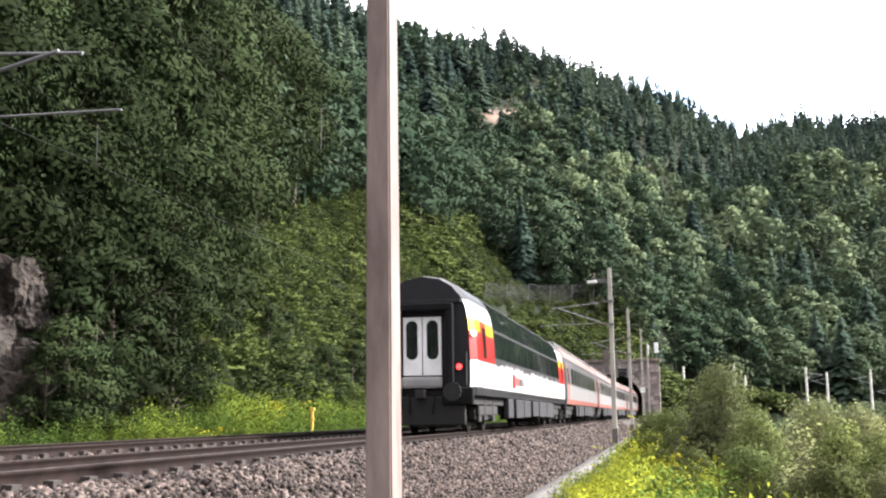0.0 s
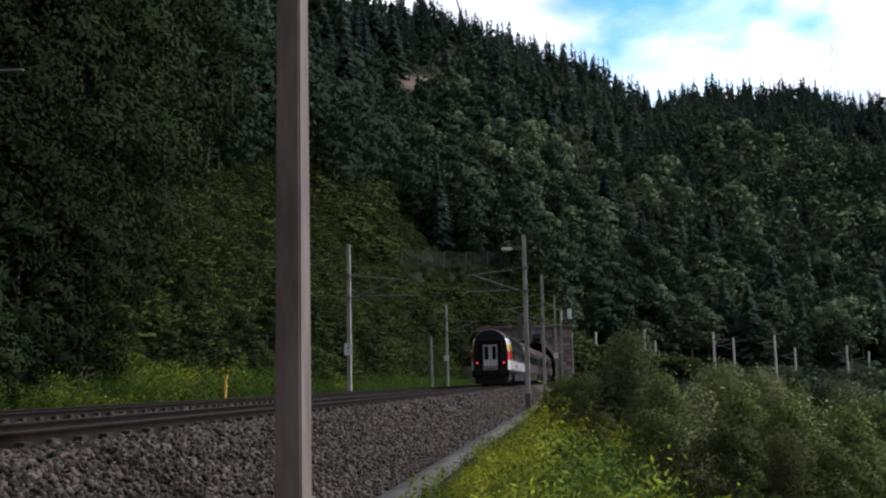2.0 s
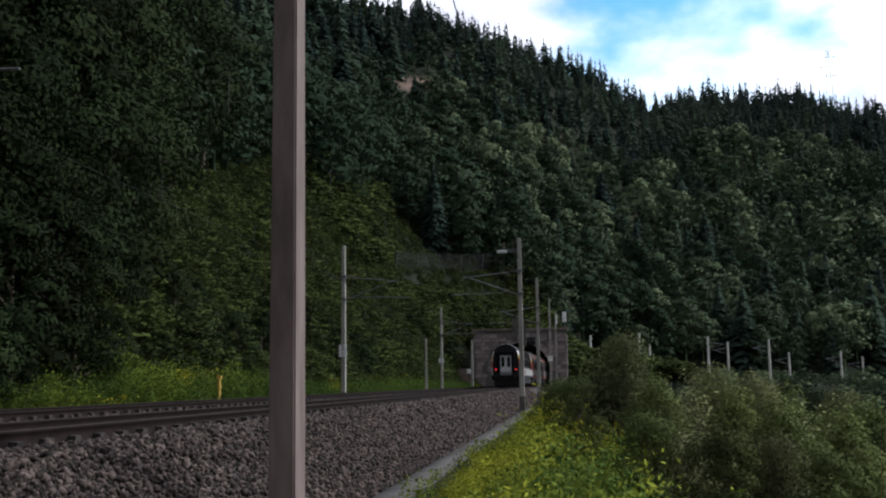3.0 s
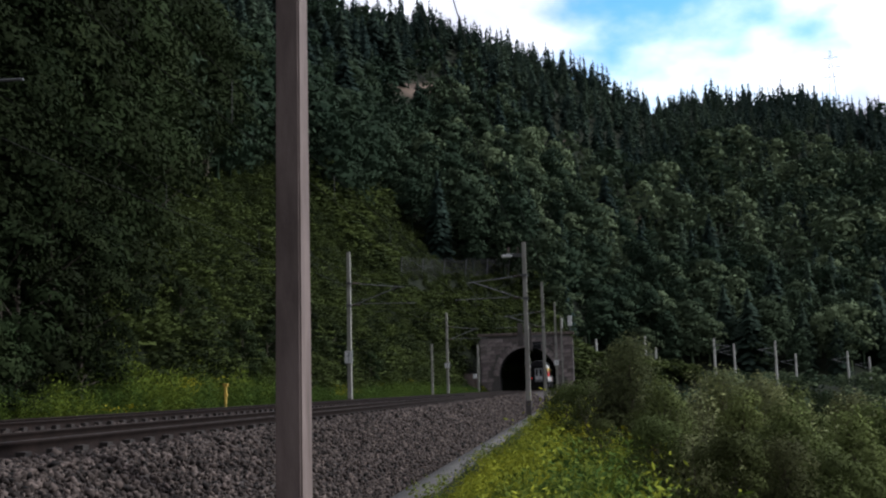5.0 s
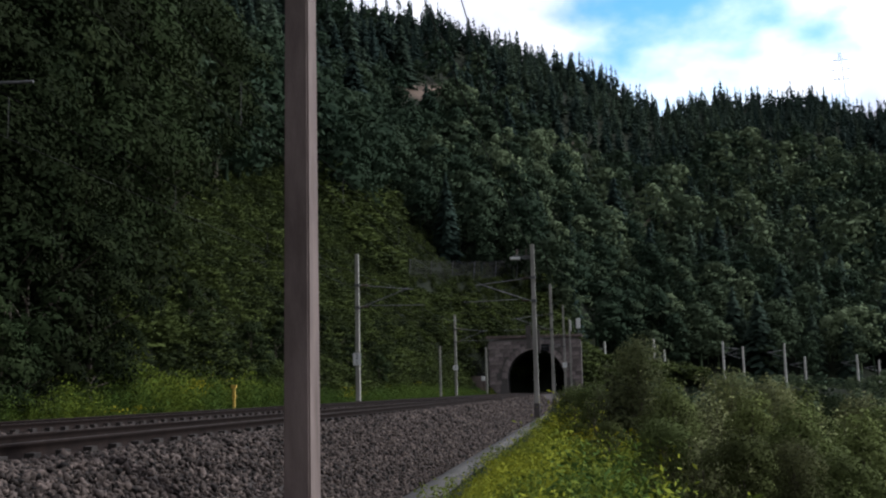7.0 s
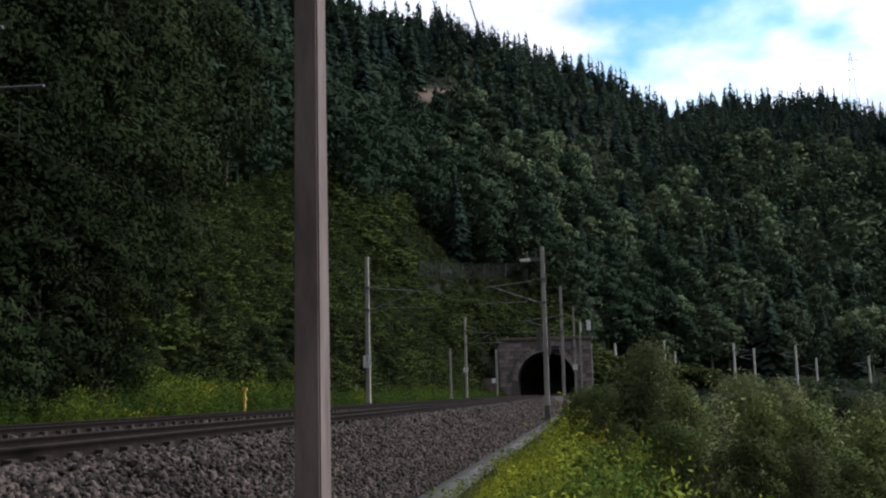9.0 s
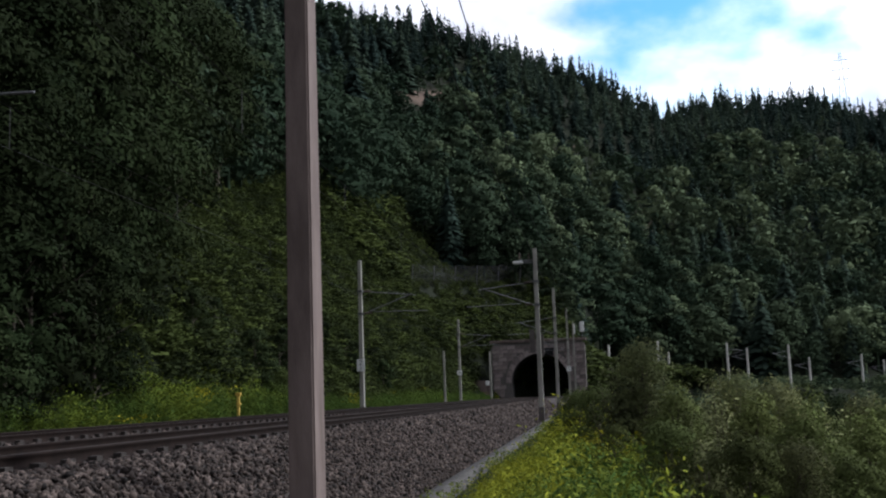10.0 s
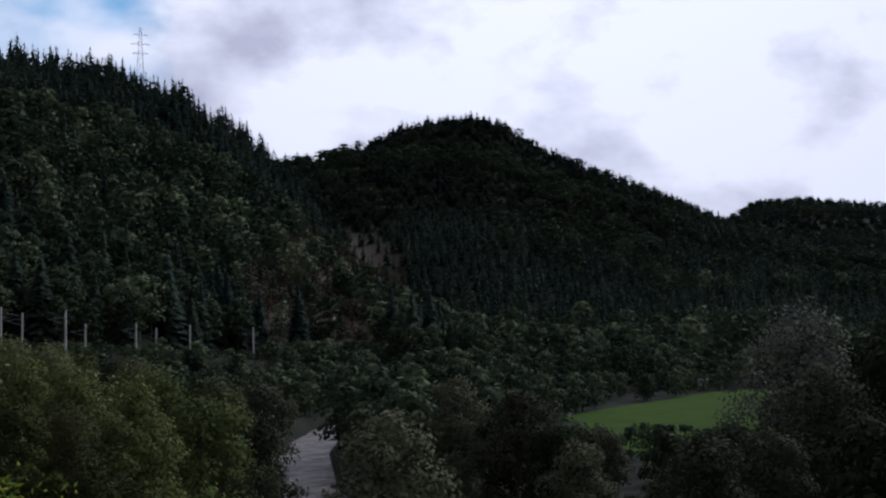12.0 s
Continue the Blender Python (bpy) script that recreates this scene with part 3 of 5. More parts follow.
def shell(y0, y1, nose=0.3):
    """Closed coach body with slightly rounded ends."""
    ring = HALF + [(-x, z) for x, z in HALF[-2::-1]]
    bm = bmesh.new()
    rows = []
    for y, k in ((y0, 0.9), (y0 + nose, 1.0), (y1 - nose, 1.0), (y1, 0.9)):
        rows.append([bm.verts.new((x * k, y, 0.98 + (z - 0.98) * (1 - (1 - k) * 0.15))) for x, z in ring])
    for a, b in zip(rows[:-1], rows[1:]):
        for i in range(len(ring)):
            j = (i + 1) % len(ring)
            bm.faces.new((a[i], a[j], b[j], b[i]))
    bm.faces.new(rows[0])
    bm.faces.new(rows[-1])
    bmesh.ops.recalc_face_normals(bm, faces=bm.faces)
    return bm


def panel(side, z0, z1, y0, y1, out=0.006, n=5, teeth=0):
    """Sheet that hugs the coach side; teeth gives it a jagged top edge."""
    bm = bmesh.new()
    ys = [y0, y1] if not teeth else list(np.linspace(y0, y1, teeth * 2 + 1))
    zs = np.linspace(z0, z1, n + 1)
    r = random.Random(5)
    grid = []
    for k, y in enumerate(ys):
        top = z1
        if teeth:
            top = z1 - (0.0 if k % 2 else 0.14) - 0.16 * r.random()
        grid.append([bm.verts.new((side * side_x(z0 + (z - z0) * (top - z0) / (z1 - z0), out), y, z0 + (z - z0) * (top - z0) / (z1 - z0))) for z in zs])
    for a, b in zip(grid[:-1], grid[1:]):
        for i in range(n):
            bm.faces.new((a[i], a[i + 1], b[i + 1], b[i]) if side < 0 else (a[i], b[i], b[i + 1], a[i + 1]))
    bmesh.ops.solidify(bm, geom=bm.faces[:], thickness=-0.004)
    return bm


def corner(side, z0, z1, y0, y1, k0):
    """Strip round the tapered corner of a coach, from the end wall to the full width."""
    bm = bmesh.new()
    zs = np.linspace(z0, z1, 5)
    a = [bm.verts.new((side * (side_x(z) * k0 + 0.006), y0, z)) for z in zs]
    b = [bm.verts.new((side * side_x(z, 0.006), y1, z)) for z in zs]
    for i in range(4):
        bm.faces.new((a[i], b[i], b[i + 1], a[i + 1]))
    bmesh.ops.recalc_face_normals(bm, faces=bm.faces)
    bmesh.ops.solidify(bm, geom=bm.faces[:], thickness=0.006)
    return bm


def bogie(parent, y):
    b = part("bogie", boxed(-1.2, 1.2, y - 1.7, y + 1.7, 0.45, 0.72, 0.04), M_UNDER, parent)
    # Added filler, no known part: hides the daylight gap under the coach.
    part("bogie_filler", boxed(-0.66, 0.66, y - 1.9, y + 1.9, 0.14, 0.5, 0.05), M_UNDER, b)
    for s in (-1, 1):
        bm = boxed(s * 1.0 - 0.09, s * 1.0 + 0.09, y - 1.75, y + 1.75, 0.35, 0.62, 0.04)
        box(bm, s * 1.0 - 0.13, s * 1.0 + 0.13, y - 0.35, y + 0.35, 0.3, 0.85, 0.04)
        for yy in (y - 1.25, y + 1.25):
            box(bm, s * 1.02 - 0.14, s * 1.02 + 0.14, yy - 0.22, yy + 0.22, 0.26, 0.7, 0.04)
        cyl(bm, (s * 1.12, y - 0.7, 0.4), (s * 1.12, y - 0.7, 0.98), 0.1, seg=10)
        cyl(bm, (s * 1.12, y + 0.7, 0.4), (s * 1.12, y + 0.7, 0.98), 0.1, seg=10)
        part("side_frame", bm, M_UNDER, b)
        for yy in (y - 1.25, y + 1.25):
            bm = rod((s * 0.68, yy, 0.46), (s * 0.82, yy, 0.46), 0.46, seg=22)
            cyl(bm, (s * 0.82, yy, 0.46), (s * 1.08, yy, 0.46), 0.14, seg=12)
            part("wheel", bm, M_UNDER, b)
    return b


def coach_base(label, name="passenger_coach"):
    c = empty(name, Matrix.Identity(4), label, "train coach", "coaches of the train")
    part("body", shell(0, COACH_L), M_BLACK, c, smooth_shade=False)
    part("underframe", boxed(-1.2, 1.2, 0.4, COACH_L - 0.4, 0.75, 0.985), M_UNDER, c)
    for y in (3.4, COACH_L - 3.4):
        bogie(c, y)
    r = random.Random(3)
    y = 6.3
    while y < COACH_L - 7.5:
        w = r.choice((1.2, 1.9, 2.6))
        for s in (-1, 1):
            part("equipment_box", boxed(s * 1.3 - 0.08, s * 1.3 + 0.08, y, y + w, 0.34 + 0.1 * r.random(), 0.96, 0.03), M_SKIRT, c)
        part("equipment_core", boxed(-1.15, 1.15, y + 0.1, y + w - 0.1, 0.5, 0.9), M_UNDER, c)
        y += w + r.choice((0.15, 0.3, 0.7))
    return c


def coach_end(c, y, f):
    """Gangway, doors, lamps, buffers and coupling on one end; f is -1 at the tail."""
    def b(name, x0, x1, d0, d1, z0, z1, m, par=c, label="", bev=0.015):
        ya, yb = sorted((y + f * d0, y + f * d1))
        return part(name, boxed(x0, x1, ya, yb, z0, z1, bev), m, par, label)
    g = b("gangway", -0.86, -0.66, 0, 0.28, 1.2, 3.25, M_RUBBER, label="black rubber gangway bellows", bev=0.05)
    b("bellows", 0.66, 0.86, 0, 0.28, 1.2, 3.25, M_RUBBER, g, bev=0.05)
    b("bellows", -0.86, 0.86, 0, 0.3, 3.2, 3.4, M_RUBBER, g, bev=0.05)
    b("lamp_strip", -1.05, 1.05, 0, 0.1, 3.42, 3.5, M_BLACK, g)
    d = b("end_door", -0.52, -0.012, 0.02, 0.08, 1.5, 3.05, M_ALU, label="dull aluminium end door leaf with an oval window")
    d2 = b("end_door", 0.012, 0.52, 0.02, 0.08, 1.5, 3.05, M_ALU)
    for dd, cx in ((d, -0.28), (d2, 0.28)):
        bm = bmesh.new()
        n = 20
        vs = [bm.verts.new((cx + 0.16 * math.cos(2 * math.pi * i / n), y + f * 0.085, 2.44 + 0.36 * (1 if math.sin(2 * math.pi * i / n) > 0 else -1) + 0.16 * math.sin(2 * math.pi * i / n))) for i in range(n)]
        fc = bm.faces.new(vs)
        bmesh.ops.solidify(bm, geom=[fc], thickness=0.01)
        part("door_window", bm, M_GLASS, dd)
    part("crossing_plate", boxed(-0.56, 0.56, min(y + f * 0.02, y + f * 0.2), max(y + f * 0.02, y + f * 0.2), 1.16, 1.47, 0.08), M_GREYC, c, "scuffed grey gangway crossing plate")
    for s in (-1, 1):
        bm = rod((s * 0.98, y, 1.72), (s * 0.98, y + f * 0.05, 1.72), 0.075, seg=16)
        lamp = part("tail_lamp", bm, M_TAIL if f < 0 else M_BLACK, c, "glowing red tail lamp" if f < 0 else "")
        bm = boxed(s * 0.98 - 0.13, s * 0.98 + 0.13, min(y, y + f * 0.03), max(y, y + f * 0.03), 1.6, 1.84, 0.02)
        part("lamp_housing", bm, M_BLACK, lamp)
        bm = rod((s * 0.88, y, 1.06), (s * 0.88, y + f * 0.5, 1.06), 0.1, seg=14)
        cyl(bm, (s * 0.88, y + f * 0.5, 1.06), (s * 0.88, y + f * 0.56, 1.06), 0.24, seg=20)
        part("buffer", bm, M_UNDER, c)
        bm = boxed(s * 0.95 - 0.42, s * 0.95 + 0.42, min(y, y + f * 0.2), max(y, y + f * 0.2), 0.72, 1.18, 0.06)
        part("buffer_beam", bm, M_RUBBER, c)
        bm = rod((s * 0.35, y + f * 0.1, 0.98), (s * 0.3, y + f * 0.22, 0.5), 0.03, seg=8)
        part("brake_hose", bm, M_RUBBER, c)
        bm = rod((s * 1.18, y + f * 0.05, 1.25), (s * 1.18, y + f * 0.05, 2.1), 0.018, seg=8)
        part("grab_rail", bm, M_DGREY, c)
    bm = boxed(-0.12, 0.12, min(y, y + f * 0.45), max(y, y + f * 0.45), 0.9, 1.12, 0.02)
    # The wide low plate is filler as well, for the black below the tail.
    box(bm, -1.15, 1.15, min(y, y + f * 0.14), max(y, y + f * 0.14), 0.2, 0.95, 0.04)
    part("coupling", bm, M_UNDER, c)


def panorama_coach():
    c = coach_base("white, red and black panorama coach with tall curved windows", "panorama_coach")
    L = COACH_L
    coach_end(c, 0, -1)
    coach_end(c, L, 1)
    for s in (-1, 1):
        part("lower_side", panel(s, 1.2, 2.06, 3.3, L - 3.0, teeth=46), M_WHITE, c, "white lower side with a jagged mountain outline")
        part("sill", panel(s, 1.0, 1.2, 0.3, L - 0.3), M_DGREY, c)
        for ya, yb in ((-0.004, 0.3), (L + 0.004, L - 0.3)):
            post = part("corner_post", corner(s, 1.2, 1.9, ya, yb, 0.9), M_WHITE, c, "banded white, red and yellow corner post")
            part("red_band", corner(s, 1.9, 2.68, ya, yb, 0.9), M_RED, post)
            part("yellow_band", corner(s, 2.68, 3.02, ya, yb, 0.9), M_YELLOW, post)
            part("white_band", corner(s, 3.02, 3.5, ya, yb, 0.9), M_WHITE, post)
        for y0, y1 in ((0.3, 3.3), (L - 3.0, L - 0.3)):
            part("lower_side", panel(s, 1.2, 1.9, y0, y1), M_WHITE, c)
            red = part("end_panel", panel(s, 1.9, 2.68, y0, y1), M_RED, c, "red end panel")
            part("yellow_band", panel(s, 2.68, 3.02, y0, y1), M_YELLOW, red)
            part("white_cap", panel(s, 3.02, 3.5, y0, y1), M_WHITE, red)
            yd = y0 + 0.75 if y0 < 5 else y1 - 1.7
            d = part("entrance_door", panel(s, 1.22, 3.0, yd, yd + 0.95, 0.014), M_RED, c, "red entrance door with a dark window")
            part("door_foot", panel(s, 1.22, 1.9, yd, yd + 0.95, 0.02), M_WHITE, d)
            part("door_window", panel(s, 2.0, 2.85, yd + 0.2, yd + 0.75, 0.022), M_GLASS, d)
            part("handle", panel(s, 1.55, 1.75, yd - 0.15, yd - 0.09, 0.05), M_DGREY, d)
        bm = rod((s * 1.3, 0.14, 2.6), (s * 1.37, 0.06, 2.6), 0.1, seg=16)
        part("marker_lamp", bm, M_LENS, c, "round white side marker lamp")
        n = 10
        w = (L - 6.5) / n
        for i in range(n):
            y0 = 3.4 + i * w
            part("side_window", panel(s, 2.12, 2.86, y0 + 0.05, y0 + w - 0.05, 0.012), M_GREEN_GLASS, c)
            part("roof_window", panel(s, 2.94, 3.86, y0 + 0.05, y0 + w - 0.05, 0.012, n=8), M_GREEN_GLASS, c, "curved green-tinted panorama window")
        part("window_rail", panel(s, 2.86, 2.94, 3.35, L - 3.05, 0.02), M_DGREY, c)
        bm = panel(s, 1.32, 1.76, 7.0, 7.7, 0.012)
        logo = part("emblem", bm, M_RED, c, "small red square emblem and grey lettering bars")
        for k in range(5):
            part("letter_bar", panel(s, 1.4, 1.68, 7.9 + k * 0.42, 8.2 + k * 0.42, 0.012), M_RED if k < 2 else M_DGREY, logo)
        for k in range(3):
            part("letter_bar", panel(s, 1.5, 1.62, 20.2 + k * 0.28, 20.4 + k * 0.28, 0.012), M_DGREY, logo)
    return c


def plain_coach():
    c = coach_base("grey and white coach with faded red roof edge, dark windows")
    L = COACH_L
    coach_end(c, 0, -1)
    coach_end(c, L, 1)
    for o in c.children:
        if o.name.startswith("tail_lamp"):
            o.data.materials[0] = M_BLACK
            tagged(o, "unlit tail lamp")
    for s in (-1, 1):
        part("sill", panel(s, 1.0, 1.24, 0.3, L - 0.3), M_ROSE, c, "faded red sill stripe")
        part("lower_side", panel(s, 1.24, 2.0, 0.3, L - 0.3), M_GREYC, c, "light grey lower side")
        part("window_band", panel(s, 2.0, 3.42, 0.3, L - 0.3), M_GREYB, c)
        part("roof_edge", panel(s, 3.42, 3.95, 0.3, L - 0.3, n=8), M_ROSE, c, "faded red roof edge")
        for i in range(11):
            y0 = 3.2 + i * 1.82
            part("window", panel(s, 2.08, 2.9, y0, y0 + 1.4, 0.012), M_GLASS, c)
        for yd in (0.7, L - 1.7):
            d = part("entrance_door", panel(s, 1.24, 3.0, yd, yd + 0.95, 0.014), M_ROSE, c, "faded red entrance door")
            part("door_window", panel(s, 2.05, 2.85, yd + 0.2, yd + 0.75, 0.022), M_GLASS, d)
    part("roof_cap", boxed(-0.8, 0.8, 0.4, L - 0.4, 3.9, 4.17, 0.1), M_GREYB, c)
    return c


def coach_pose(tail):
    """A coach whose tail end is at y = tail."""
    y1, y2 = tail + 3.4, tail + COACH_L - 3.4
    p1, p2 = on_track(y1, 0), on_track(y2, 0)
    a = math.atan2(p2.x - p1.x, p2.y - p1.y)
    d = (p2 - p1).normalized()
    p = p1 - d * 3.4
    return Matrix.Translation((p.x, p.y, 0)) @ pose(0, 0, 0, 0, 0, -math.degrees(a))


COACHES = [panorama_coach(), plain_coach()]
for k in range(4):
    COACHES.append(copy_thing(COACHES[1], Matrix.Identity(4)))

# ---- overhead line ----
M_STEEL = mat("galvanised_steel", (0.17, 0.17, 0.175), (0.11, 0.11, 0.115), 0.5, 0.6, scale=5)
M_DARKSTEEL = mat("dark_cable", (0.03, 0.03, 0.032), None, 0.6, scale=5)
M_INSUL = mat("brown_insulator", (0.07, 0.04, 0.03), None, 0.65, scale=5)
M_BASE = mat("dark_concrete_grey", (0.13, 0.115, 0.105), (0.08, 0.07, 0.065), 0.9, scale=3, bump=0.3)
M_SIGN = mat("white_sign_enamel", (0.88, 0.88, 0.87), (0.82, 0.82, 0.8), 0.4, scale=2)
M_INK = mat("black_sign_ink", (0.02, 0.02, 0.02), None, 0.6, scale=2)
M_YPOST = mat("yellow_marker_paint", (0.75, 0.5, 0.1), (0.6, 0.4, 0.08), 0.6, scale=6)
M_FARMAST = mat("far_mast_concrete", (0.6, 0.59, 0.55), (0.46, 0.45, 0.42), 0.85, scale=1.5)
ANG = -math.degrees(math.atan(0.122))


def text_part(name, s, size, m, material, parent):
    cu = bpy.data.curves.new(name, "FONT")
    cu.body, cu.size, cu.align_x, cu.align_y, cu.extrude = s, size, "CENTER", "CENTER", 0.004
    tmp = bpy.data.objects.new(name, cu)
    me = bpy.data.meshes.new_from_object(tmp)
    bpy.data.objects.remove(tmp)
    me.materials.append(material)
    return shared(name, me, parent, m)


def concrete_mast(y, u, top, foot, arm=0, surface=None, a=0.27, b=0.43, label="square weathered concrete catenary mast beside the track", feeder=False, arm_z=6.0, reach=3.4):
    """Tapered mast; arm +1 or -1 carries a cantilever to that side."""
    p = on_track(y, u, 0)
    e = empty("catenary_mast", Matrix.Translation((p.x, p.y, 0)) @ pose(0, 0, 0, 0, 0, -math.degrees(track_dir(y))), label, "mast", "catenary masts along the line")
    bm = bmesh.new()
    lo, hi = [], []
    for sx, sy in ((-1, -1), (1, -1), (1, 1), (-1, 1)):
        lo.append(bm.verts.new((sx * a / 2, sy * b / 2, foot + 0.35)))
        hi.append(bm.verts.new((sx * a / 2 * 0.82, sy * b / 2 * 0.7, top)))
    bm.faces.new(lo[::-1])
    bm.faces.new(hi)
    for i in range(4):
        j = (i + 1) % 4
        bm.faces.new((lo[i], lo[j], hi[j], hi[i]))
    bmesh.ops.bevel(bm, geom=bm.edges[:], offset=0.018, segments=2, affect="EDGES")
    part("pole", bm, surface or M_PALE, e)
    part("foot", boxed(-a / 2 - 0.03, a / 2 + 0.03, -b / 2 - 0.03, b / 2 + 0.03, foot - 0.6, foot + 0.4, 0.02), M_BASE, e, "dark concrete foot")
    if feeder:
        arm_ob = part("feeder_arm", boxed(-1.0, 0.15, -0.05, 0.05, top - 0.75, top - 0.65, 0.01), M_STEEL, e)
        for x in (-0.35, -0.9):
            bm = bmesh.new()
            for k in range(4):
                cyl(bm, (x, 0, top - 0.64 + k * 0.1), (x, 0, top - 0.57 + k * 0.1), 0.07, 0.04, 10)
            part("insulator", bm, M_INSUL, arm_ob)
    if arm:
        z = arm_z
        c = part("cantilever", rod((arm * 0.1, 0, z + 0.9), (arm * reach, 0, z + 0.55), 0.03, seg=8), M_STEEL, e)
        part("brace", rod((arm * 0.1, 0, z - 0.5), (arm * reach * 0.92, 0, z + 0.62), 0.035, seg=8), M_STEEL, c)
        part("steady_arm", rod((arm * 0.9, 0, z - 0.35), (arm * (reach + 0.7), 0, z - 0.42), 0.022, seg=8), M_STEEL, c)
        for zz in (z + 0.88, z - 0.42):
            bm = bmesh.new()
            for k in range(5):
                cyl(bm, (arm * (0.25 + k * 0.09), 0, zz), (arm * (0.32 + k * 0.09), 0, zz), 0.07, 0.045, 10)
            part("insulator", bm, M_INSUL, c)
        for zz in (z + 0.9, z - 0.45):
            part("clamp", boxed(-a / 2 - 0.03, a / 2 + 0.03, -b / 2 - 0.03, b / 2 + 0.03, zz - 0.06, zz + 0.06), M_STEEL, c)
    return e


def sign_on(e, name, label, z, w, h, x=0.0, text=(), y=-0.3):
    s = part(name, boxed(x - w / 2, x + w / 2, y - 0.015, y + 0.015, z - h / 2, z + h / 2, 0.004), M_SIGN, e, label)
    for t, dz, size in text:
        text_part("number", t, size, Matrix.Translation((x, y - 0.02, z + dz)) @ pose(0, 0, 0, 90, 0, 0), M_INK, s)
    return s


NEAR_MAST = concrete_mast(11.25, 3.485, 8.9, -1.1, arm=-1, surface=M_CONC, feeder=True, label="tall weathered concrete catenary mast close to the path")
m63 = concrete_mast(63.0, 3.42, 8.85, -0.75, arm=-1, feeder=True)
concrete_mast(94.0, 3.45, 9.5, -0.8, arm=-1)
m132 = concrete_mast(132.0, 3.5, 10.6, -0.8, arm=-1, a=0.25, b=0.35)
concrete_mast(150.0, 3.6, 10.1, -0.8, a=0.22, b=0.3)
L_LABEL = "slim pale catenary mast beside the far track"
concrete_mast(15.5, -SPACING - 3.0, 8.8, -0.5, arm=1, label=L_LABEL, arm_z=5.6, reach=5.2)
l63 = concrete_mast(64.0, -7.25, 8.8, -0.4, arm=1, label=L_LABEL + " with a number board", a=0.25, b=0.32)
l112 = concrete_mast(112.0, -7.2, 8.4, -0.4, arm=1, label=L_LABEL, a=0.25, b=0.32)
concrete_mast(101.0, -7.3, 4.7, -0.4, label="short plain concrete post beside the far track", a=0.2, b=0.2)
lp = concrete_mast(160.0, -9.3, 6.9, -0.4, label="pale mast beside the tunnel portal", a=0.3, b=0.35)
sign_on(l63, "number_board", "white board with a black two", 2.45, 0.46, 0.72, text=(("2", 0.15, 0.42), ("1", -0.2, 0.32)))
sign_on(l112, "square_sign", "small white square sign", 2.85, 0.5, 0.5, text=(("4", 0.0, 0.34),))
sign_on(m132, "square_sign", "small white square sign", 3.3, 0.55, 0.6, text=(("4", 0.0, 0.36),))
part("switch_box", boxed(-0.75, -0.25, -0.45, 0.1, 1.9, 2.55, 0.03), M_SIGN, lp, "small white switch box")
part("board", boxed(-0.5, -0.2, -0.28, -0.22, 2.75, 4.1, 0.01), M_BASE, m63, "grey narrow board")
part("board", boxed(0.16, 0.3, -0.28, -0.22, 2.5, 3.8, 0.01), M_BASE, m63, "grey narrow board")


lamp = part("lamp_arm", rod((0, 0, 8.0), (-0.75, 0, 8.05), 0.035, seg=8), M_STEEL, m63)
part("lamp_head", boxed(-1.3, -0.7, -0.14, 0.14, 7.98, 8.14, 0.05), M_SIGN, lamp, "pale flat lamp head")


def wire(name, label, y0, y1, u0, u1, z0, z1, sag, r=0.009):
    """One span of wire between two supports."""
    bm = bmesh.new()
    n, prev = 14, None
    for i in range(n + 1):
        t = i / n
        y = y0 + (y1 - y0) * t
        p = on_track(y, u0 + (u1 - u0) * t, z0 + (z1 - z0) * t - 4 * sag * t * (1 - t))
        ring = [bm.verts.new(p + Vector((r * math.cos(k * 2.0944), 0, r * math.sin(k * 2.0944)))) for k in range(3)]
        if prev:
            for k in range(3):
                bm.faces.new((prev[k], prev[(k + 1) % 3], ring[(k + 1) % 3], ring[k]))
        prev = ring
    return tagged(part(name, bm, M_DARKSTEEL), label, "wire", "wires of the overhead line")


SPANS = [(-40, 11.25), (11.25, 63), (63, 94), (94, 132), (132, 166)]
for a, b in SPANS:
    za, zb = (8.6 if a < 90 else 9.2), (8.6 if b < 90 else 9.2)
    if b < 140:
        wire("feeder_wire", "thick dark feeder cable strung along the masts", a, b, 3.32, 3.32, za, zb, 0.45, 0.016)
        wire("feeder_wire", "thick dark feeder cable strung along the masts", a, b, 4.07, 4.07, za, zb, 0.5, 0.016)
    for u in (0.0, -SPACING):
        wire("contact_wire", "thin dark contact wire over the track", a, b, u, u, 5.5, 5.5 if b < 160 else 5.3, 0.02)
        wire("messenger_wire", "thin dark carrying wire over the track", a, b, u, u, 6.6, 6.6 if b < 160 else 6.1, 0.5)
        for k in range(1, 6):
            y = a + (b - a) * k / 6
            t = k / 6
            p = on_track(y, u, 5.5)
            q = on_track(y, u, 6.6 - 2.0 * t * (1 - t))
            tagged(part("dropper", rod(p, q, 0.006, seg=4), M_DARKSTEEL), "thin vertical dropper wire over the track", "wire", "wires of the overhead line")


def marker_post():
    p = on_track(45.9, -8.85, 0)
    e = empty("marker_post", Matrix.Translation((p.x, p.y, -0.45)) @ pose(0, 0, 0, 0, 0, ANG), "yellow-ochre trackside marker post in the weeds", "post")
    part("shaft", boxed(-0.05, 0.05, -0.05, 0.05, -0.3, 1.2, 0.01), M_YPOST, e)
    part("cap", boxed(-0.11, 0.11, -0.06, 0.06, 1.2, 1.34, 0.01), M_YPOST, e)
    part("collar", boxed(-0.07, 0.09, -0.06, 0.06, 0.8, 0.9, 0.01), M_YPOST, e)


marker_post()


